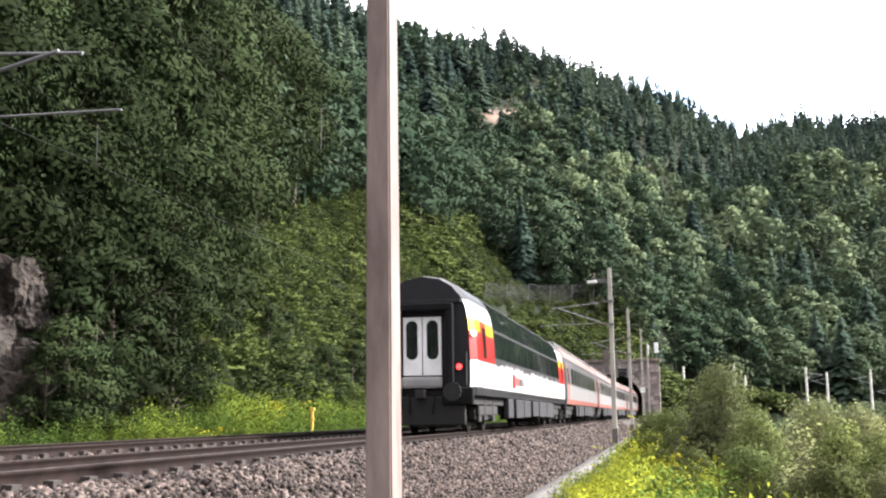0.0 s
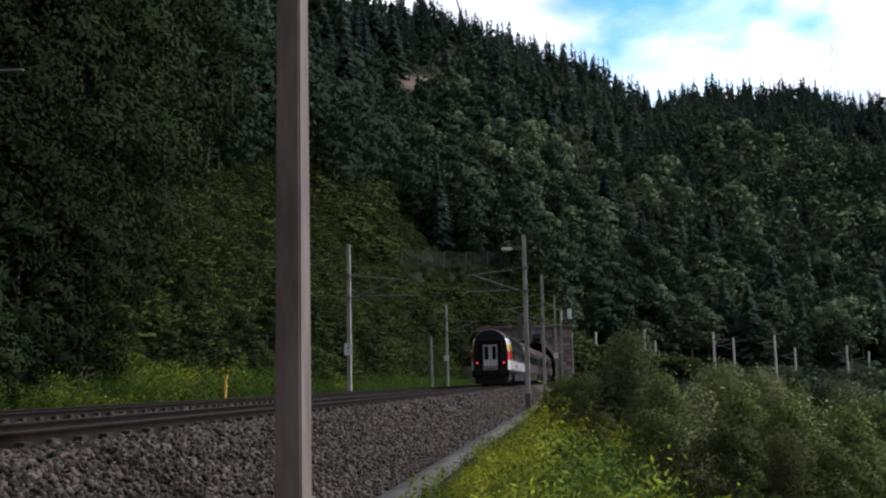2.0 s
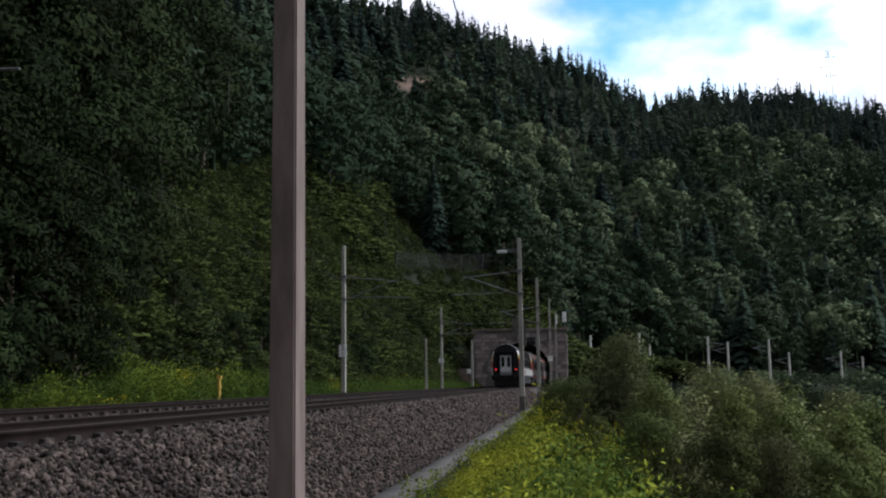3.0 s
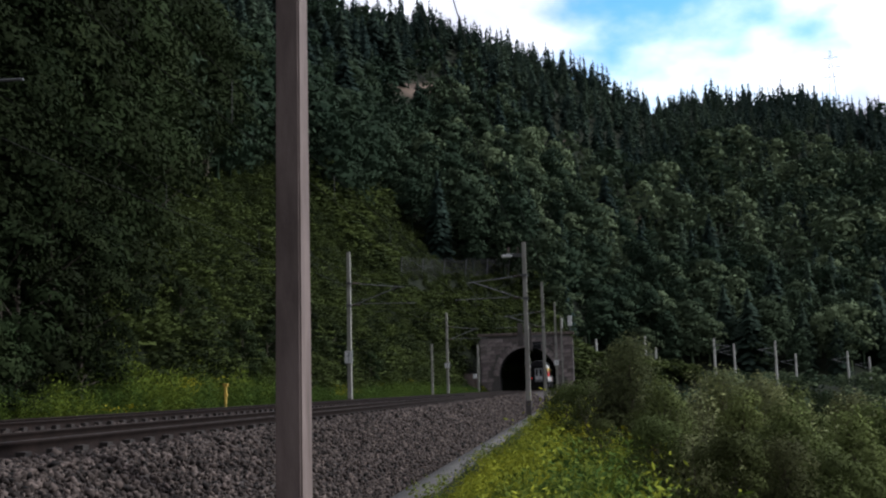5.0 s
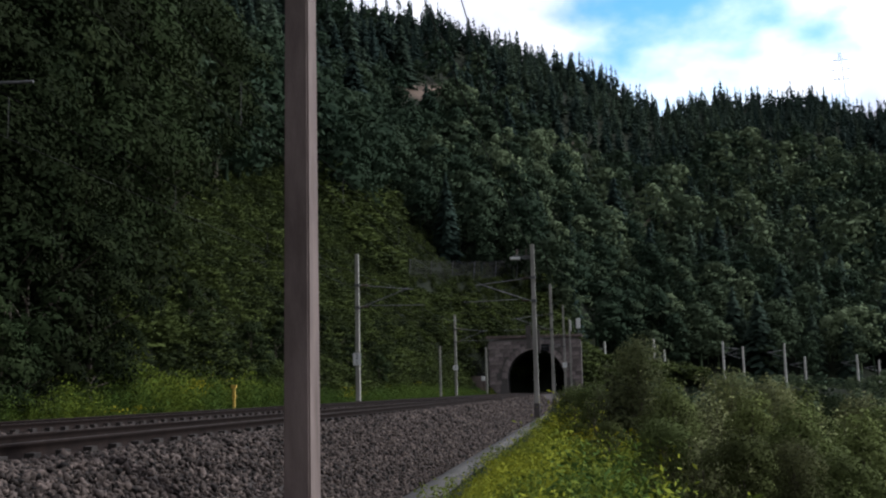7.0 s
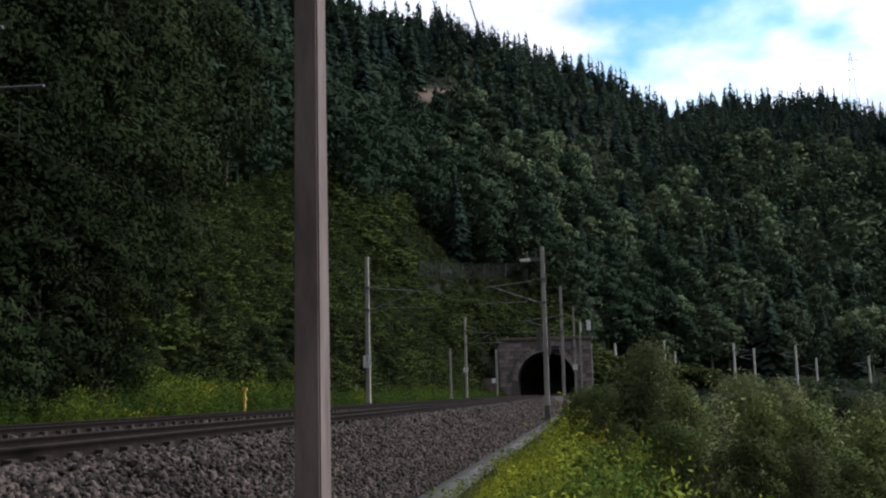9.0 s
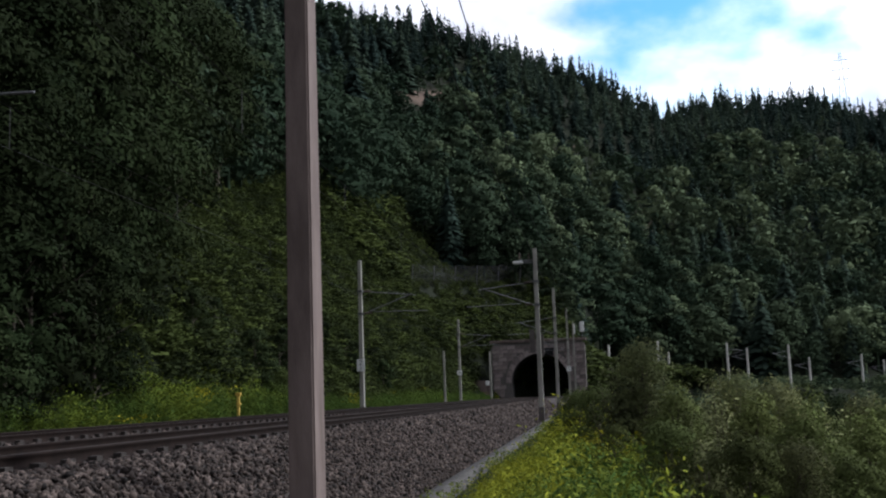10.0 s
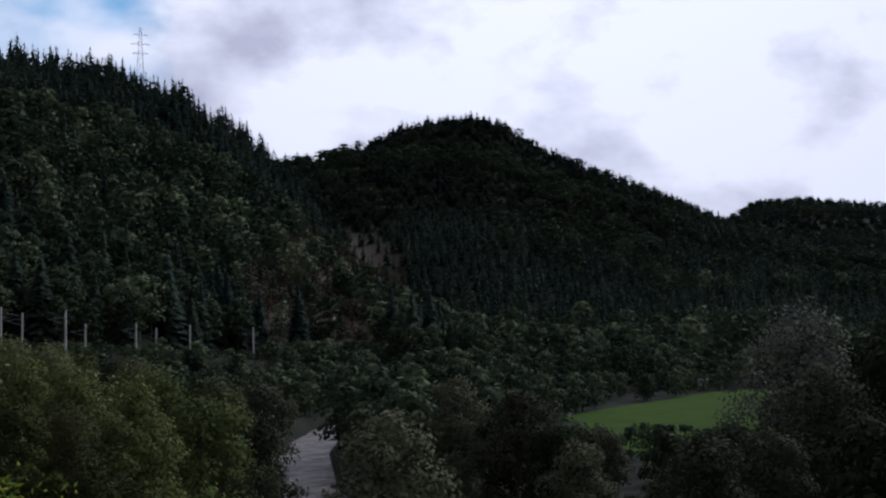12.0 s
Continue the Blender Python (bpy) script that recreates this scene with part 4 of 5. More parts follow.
def far_mast(az, d, top, foot):
    a = radians(az)
    x, y = d * math.sin(a), d * math.cos(a)
    foot = min(foot, ground_z(x, y))
    e = empty("line_mast", pose(x, y, 0, 0, 0, -az), "pale concrete mast of the line across the valley", "mast", "masts of the line across the valley")
    bm = rod((0, 0, foot - 0.5), (0, 0, top), 0.27, 0.2, 8)
    part("pole", bm, M_FARMAST, e)
    s = 1 if int(d) % 2 else -1
    part("arm", rod((s * 0.1, 0, top - 1.3), (s * 3.2, 0, top - 1.7), 0.06, seg=6), M_STEEL, e)
    part("brace", rod((s * 0.1, 0, top - 2.6), (s * 3.0, 0, top - 1.7), 0.05, seg=6), M_STEEL, e)


# azimuth, distance, elevation of the top
for az, d, el in ((7.95, 204, 2.43), (10.48, 216, 2.5), (11.0, 226, 1.9), (13.95, 225, 2.27), (14.93, 238, 1.97), (16.95, 222, 2.05), (17.9, 248, 1.37), (20.35, 246, 1.4), (21.35, 264, 1.1), (23.03, 274, 1.23), (26.25, 296, 1.02), (39.97, 340, 0.41), (44.2, 342, 0.25)):
    far_mast(az, d, EYE + d * math.tan(radians(el)), 1.5 if az < 16 else -0.5)


def pylon():
    d, az = 655.0, radians(20.55)
    x, y = d * math.sin(az), d * math.cos(az)
    z = ground_z(x, y)
    e = empty("power_pylon", pose(x, y, z, 0, 0, -20), "grey lattice power pylon standing on the forested ridge", "pylon")
    H = EYE + d * math.tan(radians(16.35)) - z

    def w(t):
        return 3.0 * (1 - t) + 0.5 * t
    bm = bmesh.new()
    for i in range(9):
        t0, t1 = i / 9, (i + 1) / 9
        for k in range(4):
            s0, s1 = ((1, 1), (1, -1), (-1, -1), (-1, 1))[k], ((1, -1), (-1, -1), (-1, 1), (1, 1))[k]
            a = (s0[0] * w(t0), s0[1] * w(t0), H * t0)
            b = (s0[0] * w(t1), s0[1] * w(t1), H * t1)
            c = (s1[0] * w(t1), s1[1] * w(t1), H * t1)
            cyl(bm, a, b, 0.1, seg=5)
            cyl(bm, a, c, 0.06, seg=4)
    part("lattice", bm, M_STEEL, e)
    for f, r in ((0.66, 4.6), (0.78, 5.6), (0.9, 4.2)):
        bm = rod((-r, 0, H * f), (r, 0, H * f), 0.14, seg=6)
        cyl(bm, (-r, 0, H * f), (0, 0, H * f + 1.6), 0.07, seg=5)
        cyl(bm, (r, 0, H * f), (0, 0, H * f + 1.6), 0.07, seg=5)
        part("crossarm", bm, M_STEEL, e)


pylon()

# ---- tunnel surroundings ----
M_NET = mat("dark_steel_net", (0.016, 0.016, 0.018), None, 0.8, 0.0, scale=3)
M_FENCE = mat("black_steel_fence", (0.02, 0.02, 0.022), None, 0.6, 0.3, scale=3)


def portal_furniture():
    w = empty("retaining_wall", PORTAL_M @ Matrix.Translation((WALL_L, -0.4, 0)), "pale concrete retaining wall beside the portal", "wall", kind="structure")
    part("face", boxed(-4.6, -0.05, -1.2, -0.6, -0.8, 2.5, 0.04), M_CONC, w)
    part("capping", boxed(-4.65, -0.02, -1.25, -0.55, 2.503, 2.65, 0.02), M_CONC, w)
    f = empty("steel_fence", PORTAL_M @ Matrix.Translation((WALL_L, -1.3, 2.65)), "black steel fence on the retaining wall", "fence")
    for k in range(8):
        part("post", boxed(-4.5 + k * 0.62, -4.44 + k * 0.62, -0.03, 0.03, 0, 2.3), M_FENCE, f)
    for z in (0.15, 1.2, 2.2):
        part("rail", boxed(-4.5, -0.1, -0.02, 0.02, z, z + 0.06), M_FENCE, f)
    for k in range(36):
        part("bar", boxed(-4.45 + k * 0.121, -4.42 + k * 0.121, -0.012, 0.012, 0.1, 2.25), M_FENCE, f)
    for x, h, bx in ((WALL_R - 0.35, 11.2, 0.62), (WALL_R - 1.6, 10.9, 0.32)):
        a = empty("radio_mast", PORTAL_M @ Matrix.Translation((x, 0.6, WALL_T + 0.4)), "short mast with a white radio box on the portal", "mast")
        part("pole", rod((0, 0, 0), (0, 0, h - WALL_T - 0.4), 0.06, seg=8), M_STEEL, a)
        part("radio_box", boxed(-bx / 2, bx / 2, -0.15, 0.15, h - WALL_T - 2.0, h - WALL_T - 0.5, 0.04), M_SIGN, a, "white box")
    s = empty("signal_box", PORTAL_M @ Matrix.Translation((-0.7, -0.5, 6.2)), "small dark signal hood at the tunnel crown", "signal")
    part("hood", boxed(1.6, 2.9, 0.0, 0.45, 0.0, 1.1, 0.05), M_BLACK, s)
    n = empty("rockfall_net", Matrix.Identity(4), "dark rockfall net on leaning posts above the tunnel", "net fence")
    pts = []
    for k in range(6):
        az = radians(-2.3 + k * 1.15)
        d = 168.0
        while ground_z(d * math.sin(az), d * math.cos(az)) < EYE + d * math.tan(radians(5.85)) and d < 240:
            d += 0.5
        x, y = d * math.sin(az), d * math.cos(az)
        pts.append(Vector((x, y, ground_z(x, y))))
        part("post", rod(pts[-1] - Vector((0, 0, 0.6)), pts[-1] + Vector((0.3, -0.8, 3.4)), 0.09, seg=8), M_STEEL, n)
    for a, b in zip(pts[:-1], pts[1:]):
        bm = bmesh.new()
        up = Vector((0.3, -0.8, 3.4))
        for i in range(15):
            t = i / 14
            cyl(bm, a + up * t, b + up * t - Vector((0, 0, 0.25 * math.sin(math.pi * 0.5))), 0.02, seg=3)
            p = a.lerp(b, t)
            cyl(bm, p, p + up, 0.022, seg=3)
        part("netting", bm, M_NET, n)


portal_furniture()

# ---- valley: river, meadow, shed ----
# Ripples are also painted into the colour, as pale and dark noise streaks.
M_WATER = mat("turbid_water_painted_ripples", (0.26, 0.23, 0.215), (0.022, 0.019, 0.017), 0.5, scale=0.55, bump=1.0, bump_scale=1.4, bdist=0.6, spec=0.2, stretch=(0.6, 1.8, 1))
M_MEADOW = mat("mown_meadow_grass", (0.056, 0.094, 0.017), (0.034, 0.064, 0.012), 0.95, scale=0.3, bump=0.6, bump_scale=6, spec=0.02)
M_GRASS = mat("tall_weeds", (0.07, 0.115, 0.023), (0.032, 0.06, 0.014), 0.9, scale=0.5, spread=0.22, tint=(0.15, 0.185, 0.024), leaf=0.3, spec=0.05)
M_FLOWER = mat("goldenrod_blossom", (0.34, 0.31, 0.025), (0.25, 0.24, 0.02), 0.8, scale=2, spread=0.3, leaf=0.2, spec=0.05)


def make_river():
    R = np.array(RIVER, float)
    pts = []
    for i in range(len(R) - 1):
        for t in np.linspace(0, 1, 6, endpoint=False):
            pts.append(R[i] * (1 - t) + R[i + 1] * t)
    pts = np.array(pts + [R[-1]])
    tan = np.gradient(pts, axis=0)
    tan /= np.linalg.norm(tan, axis=1)[:, None]
    nrm = np.stack([tan[:, 1], -tan[:, 0]], 1)
    W = 4.4
    vs = []
    for p, n in zip(pts, nrm):
        for k in np.linspace(-W, W, 7):
            vs.append((p[0] + n[0] * k, p[1] + n[1] * k, -13.35))
    fs = [(i * 7 + j, (i + 1) * 7 + j, (i + 1) * 7 + j + 1, i * 7 + j + 1) for i in range(len(pts) - 1) for j in range(6)]
    tagged(new("river", mesh_np("river", vs, fs, M_WATER)), "grey rippled mountain river between wooded banks", "river", kind="structure")


make_river()


def make_meadow():
    az = np.radians(np.linspace(42.4, 57, 26))
    vs = []
    for a in az:
        far = 168 + 8.6 * (math.degrees(a) - 42.4) + 1
        for d in np.linspace(165 - 47 * float(smooth(radians(42.4), radians(45.5), a)), far, 24):
            x, y = d * math.sin(a), d * math.cos(a)
            vs.append((x, y, ground_z(x, y) + 0.12))
    fs = [(i * 24 + j, i * 24 + j + 1, (i + 1) * 24 + j + 1, (i + 1) * 24 + j) for i in range(25) for j in range(23)]
    tagged(new("meadow", mesh_np("meadow", vs, fs, M_MEADOW, smooth_shade=True)), "bright green mown meadow on the valley floor", "meadow", kind="structure")


make_meadow()


def make_shed():
    d, az = 249.0, radians(49.6)
    x, y = d * math.sin(az), d * math.cos(az)
    z = ground_z(x, y) + 1.0
    e = empty("shed", pose(x, y, z, 0, 0, -40) @ Matrix.Scale(0.6, 4), "small white shed at the edge of the meadow", "shed")
    part("wall", boxed(-1.6, 1.6, -1.4, 1.4, -1.2, 2.1), M_WHITE, e)
    bm = bmesh.new()
    a = [bm.verts.new(p) for p in ((-1.9, -1.7, 2.0), (1.9, -1.7, 2.0), (1.9, 1.7, 2.0), (-1.9, 1.7, 2.0), (-1.9, 0, 3.0), (1.9, 0, 3.0))]
    for f in ((0, 1, 5, 4), (2, 3, 4, 5), (0, 4, 3), (1, 2, 5), (3, 2, 1, 0)):
        bm.faces.new([a[i] for i in f])
    part("roof", bm, M_DGREY, e)
    part("door", boxed(-0.4, 0.4, -1.44, -1.405, -1.2, 1.0), M_DGREY, e)


make_shed()

# ---- trees and shrubs near by ----


def leaf_quads(c, nn, s, aspect, r):
    """Pointed leaves at c with normals nn and half lengths s."""
    n = len(c)
    nn = nn / np.linalg.norm(nn, axis=1)[:, None]
    t1 = np.cross(nn, r.normal(size=(n, 3)))
    t1 /= np.linalg.norm(t1, axis=1)[:, None]
    t2 = np.cross(nn, t1)
    s = s[:, None]
    v = np.stack([c - t1 * s, c - t2 * s * aspect, c + t1 * s, c + t2 * s * aspect], 1).reshape(-1, 3)
    return v, np.arange(4 * n).reshape(-1, 4)


def limb_mesh(name, segs, material):
    bm = bmesh.new()
    for a, b, r0, r1 in segs:
        cyl(bm, a, b, r0, r1, 7)
    me = bpy.data.meshes.new(name)
    bm.to_mesh(me)
    bm.free()
    me.materials.append(material)
    return me


def tree_kit(seed, H, n, leaf, width, lobes=24, low=0.1, slim=1.0):
    """Broadleaf tree: tapered trunk, limbs to every bough, crown of small leaf sprays."""
    r = np.random.RandomState(seed)
    segs = [((0, 0, -0.4), (0.02 * H * r.normal() * 0.3, 0, 0.45 * H), 0.018 * H, 0.012 * H), ((0, 0, 0.43 * H), (0, 0.01 * H, 0.88 * H), 0.012 * H, 0.004 * H)]
    C = []
    for i in range(lobes):
        f = (i + r.rand()) / lobes
        h = low + 0.06 + (0.9 - low) * f
        w = width * math.sin(math.pi * min(1.0, 0.16 + 0.84 * f)) ** 0.7 * (0.35 + 0.65 * r.rand()) * slim
        a = i * 2.4 + r.rand()
        rad = (0.085 + 0.085 * r.rand()) * H
        C.append((w * math.cos(a) * H, w * math.sin(a) * H, h * H, rad))
        segs.append(((0, 0, max(0.1, h - 0.14) * H), (C[-1][0] * 0.95, C[-1][1] * 0.95, C[-1][2]), 0.006 * H, 0.002 * H))
    C = np.array(C)
    wt = C[:, 3] ** 2
    L = C[r.choice(len(C), size=n, p=wt / wt.sum())]
    d = r.normal(size=(n, 3))
    d /= np.linalg.norm(d, axis=1)[:, None]
    d[:, 2] = np.where(d[:, 2] < -0.25, -d[:, 2] * 0.7, d[:, 2])
    rag = 0.68 + 0.42 * r.rand(n, 1) ** 0.8
    c = L[:, :3] + d * L[:, 3:4] * rag
    v, f = leaf_quads(c, d + r.normal(size=(n, 3)) * 0.33 + np.array([0, 0, 0.2]), leaf * (0.6 + 0.8 * r.rand(n)), 0.5, r)
    return limb_mesh("trunk", segs, M_BARK), v, f, np.repeat(crown_normals(c / H, d, width * slim, r), 4, 0)


def shrub_kit(seed, H, stems, per, leaf, spread=0.4):
    """Shrub of many leaning shoots, leafy along their length."""
    r = np.random.RandomState(seed)
    segs, C = [], []
    for i in range(stems):
        a = r.rand() * 6.2832
        lean = spread * math.sqrt(r.rand())
        l = H * (0.72 + 0.36 * r.rand()) * (1 - 0.4 * lean / spread)
        tip = Vector((lean * H * math.cos(a), lean * H * math.sin(a), l))
        mid = tip * 0.5 + Vector((0.12 * lean * H * math.cos(a), 0.12 * lean * H * math.sin(a), -0.06 * l))
        segs += [((0.1 * math.cos(a), 0.1 * math.sin(a), -0.3), mid, 0.014, 0.009), (mid, tip, 0.009, 0.003)]
        t = r.rand(per) ** 0.75
        p = np.where(t[:, None] < 0.5, np.array(mid)[None] * t[:, None] * 2, np.array(mid)[None] * (2 - 2 * t[:, None]) + np.array(tip)[None] * (2 * t[:, None] - 1))
        C.append(p + r.normal(size=(per, 3)) * (0.03 + 0.05 * (1 - t[:, None])) * H)
    C = np.vstack(C)
    n = len(C)
    out = C * np.array([1, 1, 0.35]) / (0.3 * H) + np.array([0, 0, 0.3])
    v, f = leaf_quads(C, out + r.normal(size=(n, 3)) * 0.4, leaf * (0.6 + 0.8 * r.rand(n)), 0.46, r)
    return limb_mesh("branchwork", segs, M_BARK), v, f, np.repeat(out / (0.3 + np.linalg.norm(out, axis=1)[:, None]) + r.normal(size=(n, 3)) * 0.35, 4, 0)


M_WILLOW = mat("silvery_willow_leaves", (0.17, 0.185, 0.075), (0.06, 0.07, 0.033), 0.85, scale=0.8, spread=0.45, tint=(0.15, 0.16, 0.07), leaf=0.2, spec=0.05, vary=0.5)
M_WTREE = mat("silvery_tree_leaves", (0.092, 0.1, 0.058), (0.042, 0.048, 0.029), 0.85, scale=0.3, spread=0.25, tint=(0.12, 0.13, 0.07), leaf=0.15, spec=0.05, vary=0.55)
M_SHRUB = mat("shrub_leaves", (0.115, 0.15, 0.045), (0.042, 0.056, 0.02), 0.85, scale=0.6, spread=0.4, tint=(0.12, 0.14, 0.045), leaf=0.2, spec=0.05, vary=0.5)
M_SILVER = mat("silver_grey_willow_leaves", (0.17, 0.178, 0.15), (0.08, 0.087, 0.07), 0.85, scale=0.5, spread=0.3, tint=(0.15, 0.16, 0.125), leaf=0.15, spec=0.05)
KITS = {}
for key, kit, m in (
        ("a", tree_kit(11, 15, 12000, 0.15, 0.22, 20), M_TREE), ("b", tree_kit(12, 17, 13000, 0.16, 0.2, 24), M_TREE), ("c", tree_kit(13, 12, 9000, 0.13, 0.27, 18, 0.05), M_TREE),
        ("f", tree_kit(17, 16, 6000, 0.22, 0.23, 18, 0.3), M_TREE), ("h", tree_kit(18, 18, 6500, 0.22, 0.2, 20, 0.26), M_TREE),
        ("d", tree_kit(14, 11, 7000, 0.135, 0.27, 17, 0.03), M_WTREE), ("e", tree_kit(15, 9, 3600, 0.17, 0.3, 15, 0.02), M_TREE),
        ("g", tree_kit(16, 11, 12000, 0.1, 0.27, 30, 0.03), M_SILVER),
        ("s", shrub_kit(21, 2.8, 30, 290, 0.038, 0.3), M_WILLOW), ("t", tree_kit(22, 2.4, 10000, 0.031, 0.34, 26, 0.0), M_SHRUB), ("u", shrub_kit(23, 3.4, 30, 330, 0.04, 0.24), M_WILLOW),
        ("v", tree_kit(24, 2.0, 9000, 0.028, 0.42, 24, 0.0), M_SHRUB), ("w", tree_kit(25, 3.2, 13000, 0.034, 0.22, 32, 0.0), M_SHRUB), ("x", tree_kit(26, 3.2, 12000, 0.032, 0.17, 30, 0.0), M_WILLOW)):
    KITS[key] = (kit[0], mesh_np("crown", kit[1], kit[2], m, np.full(len(kit[1]), 0.25), normals=kit[3]))


def plant(key, x, y, z, s, label, name="tree", category="tree", group="trees beside the line"):
    e = empty(name, Matrix.Translation((x, y, z)) @ pose(0, 0, 0, 0, 0, random.uniform(0, 360)) @ Matrix.Scale(s, 4), label, category, group)
    tm, cm = KITS[key]
    shared("trunk" if key in "abcdefgh" else "branchwork", tm, e, Matrix.Identity(4))
    shared("crown" if key in "abcdefgh" else "foliage", cm, e, Matrix.Identity(4))
    return e


def polar(az, d):
    return d * math.sin(radians(az)), d * math.cos(radians(az))


def plant_left():
    """Trees over the bank, down to the toe where the line bends out of sight."""
    r = random.Random(4)
    for az in np.arange(-34, -16.4, 1.25):
        toe = 18.35 / (0.122 - math.tan(radians(az))) / math.cos(radians(az))
        for row, h0, h1 in ((1.5, 5, 8), (6.5, 10, 14), (12, 13, 18), (20, 15, 20)):
            if (az > -18.0 and row < 10) or (az < -24.8 and row < 3):
                continue
            d = toe + row + r.uniform(-1.5, 1.5)
            x, y = polar(az + r.uniform(-0.6, 0.6), d)
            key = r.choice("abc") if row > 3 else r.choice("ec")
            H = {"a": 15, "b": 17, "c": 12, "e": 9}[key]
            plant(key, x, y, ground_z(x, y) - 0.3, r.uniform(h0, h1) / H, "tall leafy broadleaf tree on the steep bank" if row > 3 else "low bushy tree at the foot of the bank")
    for k in range(150):
        y = r.uniform(38, 108)
        u = r.uniform(-50, -30)
        p = on_track(y, u)
        az = math.degrees(math.atan2(p.x, p.y))
        if not -31 < az < -1.0 or p.length > 118:
            continue
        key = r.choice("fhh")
        plant(key, p.x, p.y, ground_z(p.x, p.y) - 0.4, r.uniform(0.8, 1.25), "tall broadleaf tree above the bank, shade in its colour")
    # dark bushes along the toe of the bank and before the rock
    for k in range(26):
        y = 40 + 70 * (k + r.random()) / 26
        p = on_track(y, r.uniform(-15.5, -12.8))
        plant("e", p.x, p.y, ground_z(p.x, p.y) - 0.3, r.uniform(0.22, 0.46), "dark green bush at the foot of the bank", "bush", "bush", "bushes along the bank")
    for az, d, h in ((-24.7, 33.2, 3.4), (-23.7, 33.6, 4.2), (-22.7, 34.2, 3.5), (-21.6, 35.0, 2.6), (-26.3, 32.4, 1.1)):
        x, y = polar(az, d)
        plant("e", x, y, ground_z(x, y) - 0.3, h / 9, "dark green bush at the foot of the bank", "bush", "bush", "bushes along the bank")


plant_left()

SHRUBS = [(5.6, 26, -0.6, "v"), (6.3, 22, 0.1, "t"), (7.3, 21, 0.2, "t"), (8.8, 20, 2.1, "u"), (9.6, 19.5, 2.3, "x"), (10.2, 22, 1.2, "u"), (11.2, 18, 0.2, "w"), (12.2, 21, 0.4, "s"), (13.4, 20, 0.95, "u"), (14.2, 23, 0.5, "x"), (12.8, 15, -1.2, "s"),
          (15.2, 18, -0.5, "w"), (16.2, 21, 0.0, "x"), (17.4, 17, -1.1, "w"), (18.8, 20, -0.7, "u"), (20.2, 18, -1.6, "w"), (14.6, 13.5, -2.6, "t"), (17, 14, -3.0, "x"), (21.5, 23, -1.2, "w"), (19.3, 14.5, -3.6, "v"), (23.5, 20, -2.6, "t"), (8.0, 17, -1.8, "v"), (10.6, 15, -1.7, "t"), (17.6, 27, -0.3, "w"), (20.4, 29, -0.9, "x"), (24.5, 27, -2.0, "x")]


